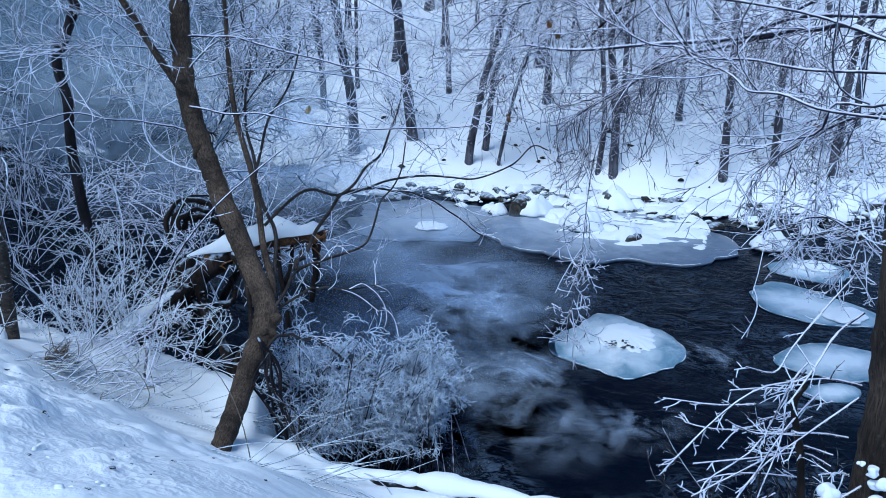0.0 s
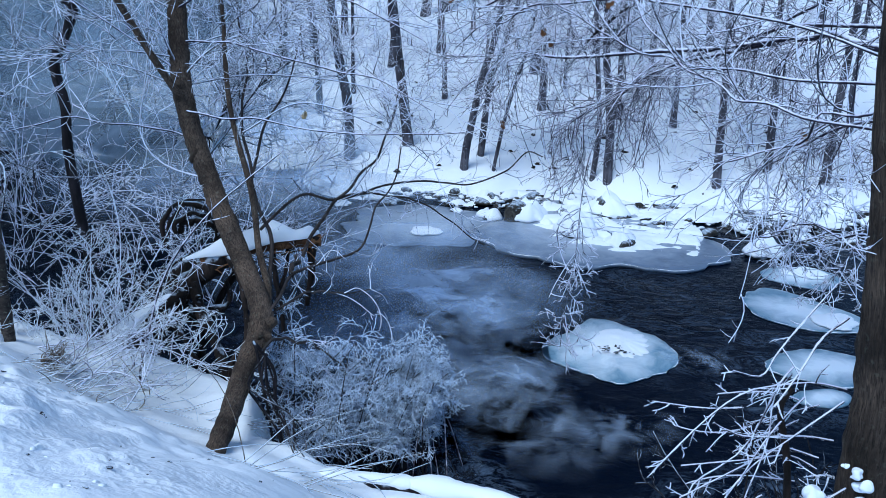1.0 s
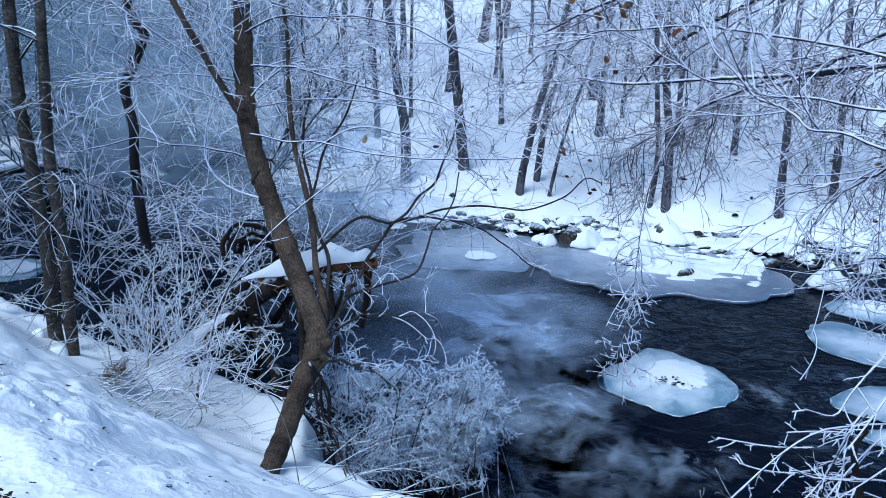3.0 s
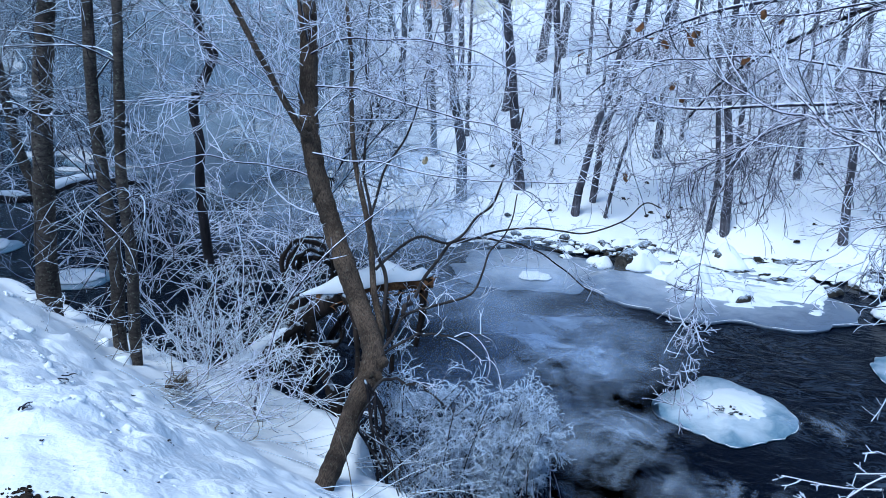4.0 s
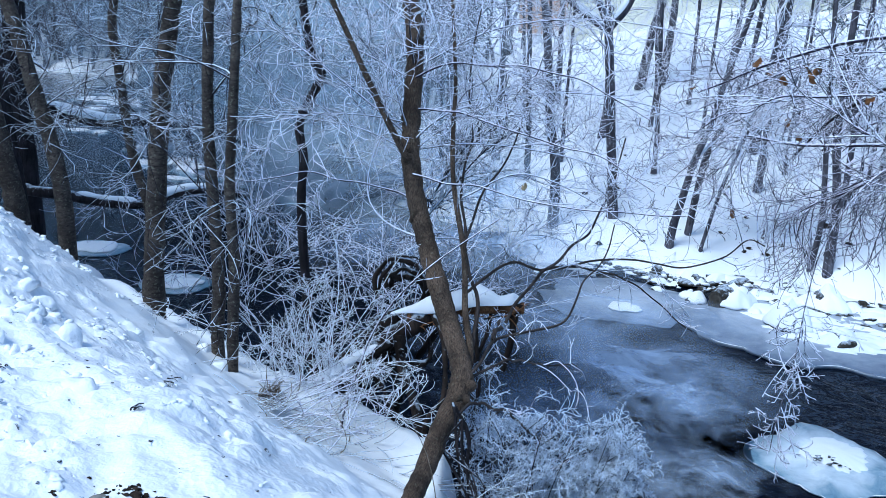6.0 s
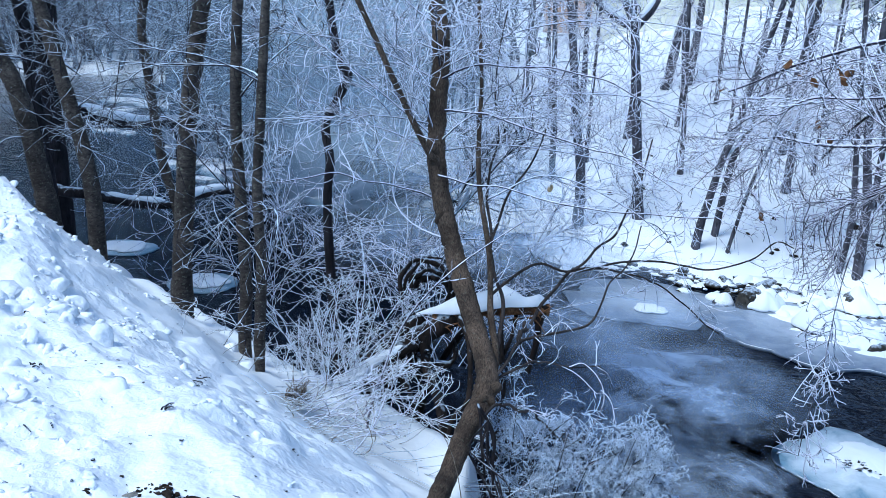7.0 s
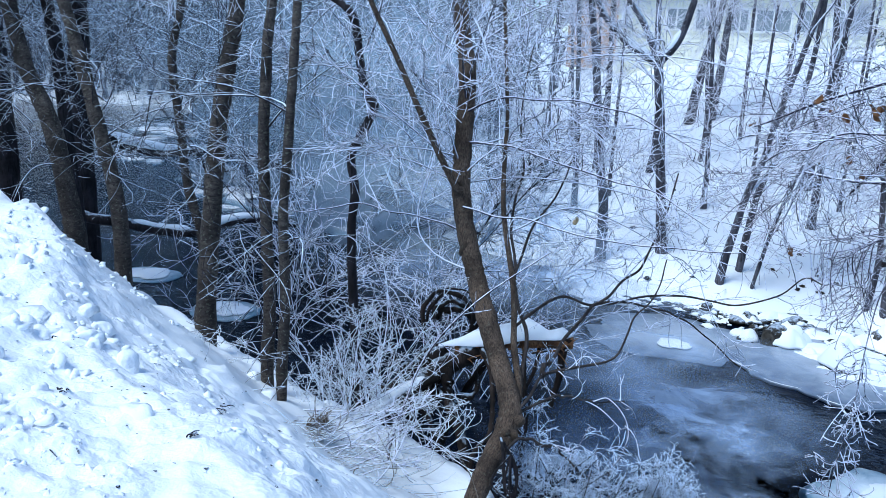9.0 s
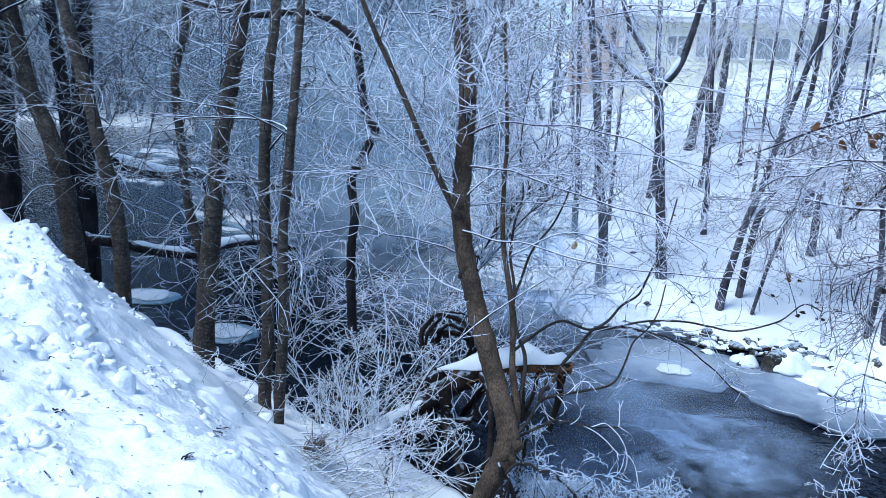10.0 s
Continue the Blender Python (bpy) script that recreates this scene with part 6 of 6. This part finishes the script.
for x, w in ((-5.2, 0.7), (-4.1, 0.7), (-2.85, 0.55), (-1.65, 1.2), (-0.3, 0.8), (1.0, 1.2), (2.6, 0.8), (4.4, 1.2)):
    win = new("window")
    win.parent = house
    shown("pane", box_mesh("pane", (x - w / 2, 0.0, 1.35), (x + w / 2, 0.03, 2.1)), GLASS, win)
    for lo, hi in (((x - w / 2 - 0.08, -0.03, 1.27), (x - w / 2, 0.04, 2.18)), ((x + w / 2, -0.03, 1.27), (x + w / 2 + 0.08, 0.04, 2.18)), ((x - 0.03, -0.03, 1.35), (x + 0.03, 0.04, 2.1)), ((x - w / 2, -0.03, 2.1), (x + w / 2, 0.04, 2.18)), ((x - w / 2, -0.05, 1.27), (x + w / 2, 0.04, 1.35))):
        shown("frame_bar", box_mesh("frame_bar", lo, hi, 0.008), TRIM, win)
other = thing("house", "house behind trees, wall tinted peach as if sunlit, snowy roof", "house", (-9.8, 42.0, 4.2))
shown("wall", box_mesh("wall", (-2.0, 0, -0.6), (1.4, 6, 3.6)), PEACH_SUNLIT, other)
shown("roof", prism_mesh("roof", [(-0.3, 3.6), (-0.3, 3.68), (3.0, 5.4), (6.3, 3.68), (6.3, 3.6), (3.0, 5.3)], -2.3, 1.7), SNOW_CAP, other, "snow-covered roof")

# ---- dead leaves clinging to the boughs ----
def dead_leaf(place, size, seed, parent, material=None):
    rng = np.random.default_rng(seed)
    s = np.linspace(-1, 1, 9)
    a, b = np.meshgrid(s, s, indexing="ij")
    w = np.sqrt(np.clip(1 - a * a, 0, 1)) * (1 + 0.25 * np.abs(np.sin(3 * np.pi * a)))
    v = np.stack([a, 0.55 * b * w, 0.35 * b * b + 0.3 * a * a * rng.uniform(-1, 1) + 0.16 * rng.normal(size=a.shape)], -1).reshape(-1, 3) * size
    k = np.arange(81).reshape(9, 9)
    q = np.stack([k[:-1, :-1], k[1:, :-1], k[1:, 1:], k[:-1, 1:]], -1).reshape(-1, 4)
    v = np.vstack([v, v - np.array([0, 0, 0.03 * size])])
    q = np.vstack([q, q[:, ::-1] + 81])
    ob = shown("dead_leaf", mesh_of("dead_leaf", v, q), material or LEAF_DEAD, parent, "curled straw-yellow leaf" if material else "curled brown dead leaf")
    ob.matrix_world = Matrix.Translation(Vector(place) - parent.location) @ Euler([rng.uniform(0, 6.28) for _ in range(3)]).to_matrix().to_4x4()
    return ob


bough = bpy.data.objects["bankside_tree"]
for n, (p, size) in enumerate((((0.39, 4.2, 3.93), 0.042), ((0.36, 4.22, 3.95), 0.03), ((0.26, 4.3, 3.89), 0.026), ((0.13, 4.3, 3.97), 0.026), ((0.2, 4.3, 3.93), 0.022), ((0.62, 4.2, 3.84), 0.026), ((-0.15, 4.4, 3.83), 0.022), ((0.32, 4.8, 3.65), 0.026), ((0.68, 4.2, 4.04), 0.024), ((0.75, 4.2, 4.01), 0.026), ((0.11, 5.0, 3.09), 0.028), ((1.6, 4.2, 3.24), 0.026), ((0.36, 4.2, 3.65), 0.022))):
    dead_leaf(p, size, 400 + n, bough)
dead_leaf((-1.38, 5.9, 2.93), 0.032, 423, bpy.data.objects["leaning_tree"], LEAF_PALE)


# ---- steam over the water ----
def mist(x, y, z, rx, ry, turn, seed, most, rise=0.12, scale=0.7, tint=(0.55, 0.69, 0.92), warp=0.35, lo=0.36, hi=0.72):
    s = np.linspace(-1, 1, 40)
    a, b = np.meshgrid(s, s, indexing="ij")
    h = rise * (fbm(a * 2, b * 2, 1.3, seed, 1) + 0.6 * (1 - a * a) * (1 - b * b))
    k = np.arange(1600).reshape(40, 40)
    q = np.stack([k[:-1, :-1], k[1:, :-1], k[1:, 1:], k[:-1, 1:]], -1).reshape(-1, 4)
    ob = shown("steam", mesh_of("steam", np.stack([a * rx, b * ry, h], -1).reshape(-1, 3), q), mist_material("steam", seed, most, scale, tint, warp, lo, hi))
    ob.location, ob.rotation_euler = (x, y, z), (0, 0, radians(turn))
    return tagged(ob, "thin white steam drifting over cold water", "steam", "steam on the river", "stuff")


for n, (x, y, z, rx, ry, turn, most, rise, scale) in enumerate((
        (-0.6, 9.4, 0.12, 1.9, 1.3, -15, 0.45, 0.3, 1.0), 
        (-1.6, 10.8, 0.2, 2.4, 1.6, 0, 0.6, 0.35, 1.4), (-2.6, 9.6, 0.25, 1.8, 1.4, 10, 0.5, 0.3, 1.2), (-3.2, 12.4, 0.3, 2.6, 1.6, 20, 0.6, 0.5, 1.0), (-5.2, 12.0, 0.4, 3.2, 2.2, -30, 0.4, 0.6, 1.2), (-8.5, 14.5, 0.6, 3.8, 2.4, -30, 0.22, 0.8, 1.4), (-12.5, 17.5, 0.8, 4.5, 2.8, -30, 0.12, 1.0, 1.6), (-4.5, 13.4, 0.9, 3.5, 1.5, -30, 0.5, 0.8, 1.2), (-18.0, 22.5, 0.9, 6.0, 3.0, -30, 0.15, 1.2, 2.0))):
    mist(x, y, z, rx, ry, turn, 500 + n, most, rise, scale)
mist(-1.15, 8.2, 0.07, 1.75, 2.0, 0, 575, 0.24, 0.15, 1.2, (0.5, 0.65, 0.92), 0.3, 0.15, 0.6)
mist(-0.55, 9.3, 0.2, 1.3, 1.2, 20, 576, 0.6, 0.3, 0.9, (0.55, 0.68, 0.9), 0.4, 0.34, 0.66)
# billows and curls low over the near water
for n, (x, y, z, rx, ry, turn, most, rise, scale) in enumerate((
        (-0.7, 8.3, 0.1, 1.5, 1.4, 10, 0.4, 0.3, 0.7), (-0.9, 8.9, 0.14, 1.2, 0.9, -10, 0.72, 0.25, 0.6), (-0.3, 8.5, 0.16, 0.95, 0.8, -20, 0.75, 0.25, 0.4), (0.2, 7.4, 0.1, 0.9, 0.7, 30, 0.4, 0.2, 0.4),
        (0.4, 6.3, 0.12, 0.7, 0.8, 35, 0.26, 0.3, 0.45), (1.1, 6.5, 0.06, 0.9, 0.5, 15, 0.3, 0.15, 0.35), (2.1, 8.1, 0.05, 0.5, 0.35, -15, 0.35, 0.05, 0.2), (-0.8, 7.0, 0.1, 1.2, 1.2, 0, 0.2, 0.2, 0.6), (-1.5, 7.2, 0.14, 1.2, 1.0, 10, 0.5, 0.25, 0.7), (-0.9, 6.1, 0.06, 1.2, 0.7, 10, 0.6, 0.12, 0.7), (0.0, 6.9, 0.14, 0.9, 0.8, 20, 0.4, 0.2, 0.5))):
    mist(x, y, z, rx, ry, turn, 580 + n, most, rise, scale, (0.6, 0.73, 0.93), 0.45, 0.47, 0.66)


def steam_bank(x, y, z, wide, tall, turn, seed, most):
    """A rising bank of steam, also the blue haze: an upright, billowing, tinted sheet."""
    s = np.linspace(-1, 1, 40)
    a, b = np.meshgrid(s, s, indexing="ij")
    lean = 0.25 * tall * b + 0.9 * fbm(a * 2, b * 2, 1.2, seed, 1)
    k = np.arange(1600).reshape(40, 40)
    q = np.stack([k[:-1, :-1], k[1:, :-1], k[1:, 1:], k[:-1, 1:]], -1).reshape(-1, 4)
    ob = shown("steam", mesh_of("steam", np.stack([a * wide, b * tall, lean], -1).reshape(-1, 3), q), mist_material("steam_bank", seed, most, 2.2, (0.65, 0.78, 0.9)))
    ob.location, ob.rotation_euler = (x, y, z), (radians(90), 0, radians(turn))
    return tagged(ob, "bank of steam off the river, tinted as blue haze", "steam", "steam on the river", "stuff")


# Far sheets veil the woods: blue haze painted in translucent colour.
for n, (x, y, z, wide, tall, turn, most) in enumerate(((-8.6, 17.6, 3.4, 4.0, 3.6, 30, 0.65), (-5.6, 10.8, 3.4, 3.4, 2.4, 25, 0.45), (-11.5, 22.5, 4.0, 6.0, 4.6, 35, 0.65), (-3.8, 12.9, 0.5, 2.8, 1.0, 20, 0.6), (-5.0, 13.9, 0.9, 3.6, 1.6, 25, 0.65), (-7.2, 16.2, 1.4, 4.2, 2.2, 30, 0.55), (-6.5, 12.5, 1.4, 4.5, 2.4, 20, 0.65), (-9.5, 15.5, 1.8, 6.0, 3.0, 30, 0.6), (-12.0, 20.0, 3.0, 7.0, 4.6, 35, 0.5), (-9.8, 13.0, 2.8, 6.0, 3.6, 32, 0.38), (-15.0, 17.5, 4.2, 8.0, 4.4, 36, 0.36), (-20.0, 26.5, 3.5, 11.0, 5.5, 38, 0.3), (-27.0, 31.0, 4.5, 14.0, 7.0, 42, 0.3))):
    steam_bank(x, y, z, wide, tall, turn, 540 + n, most)
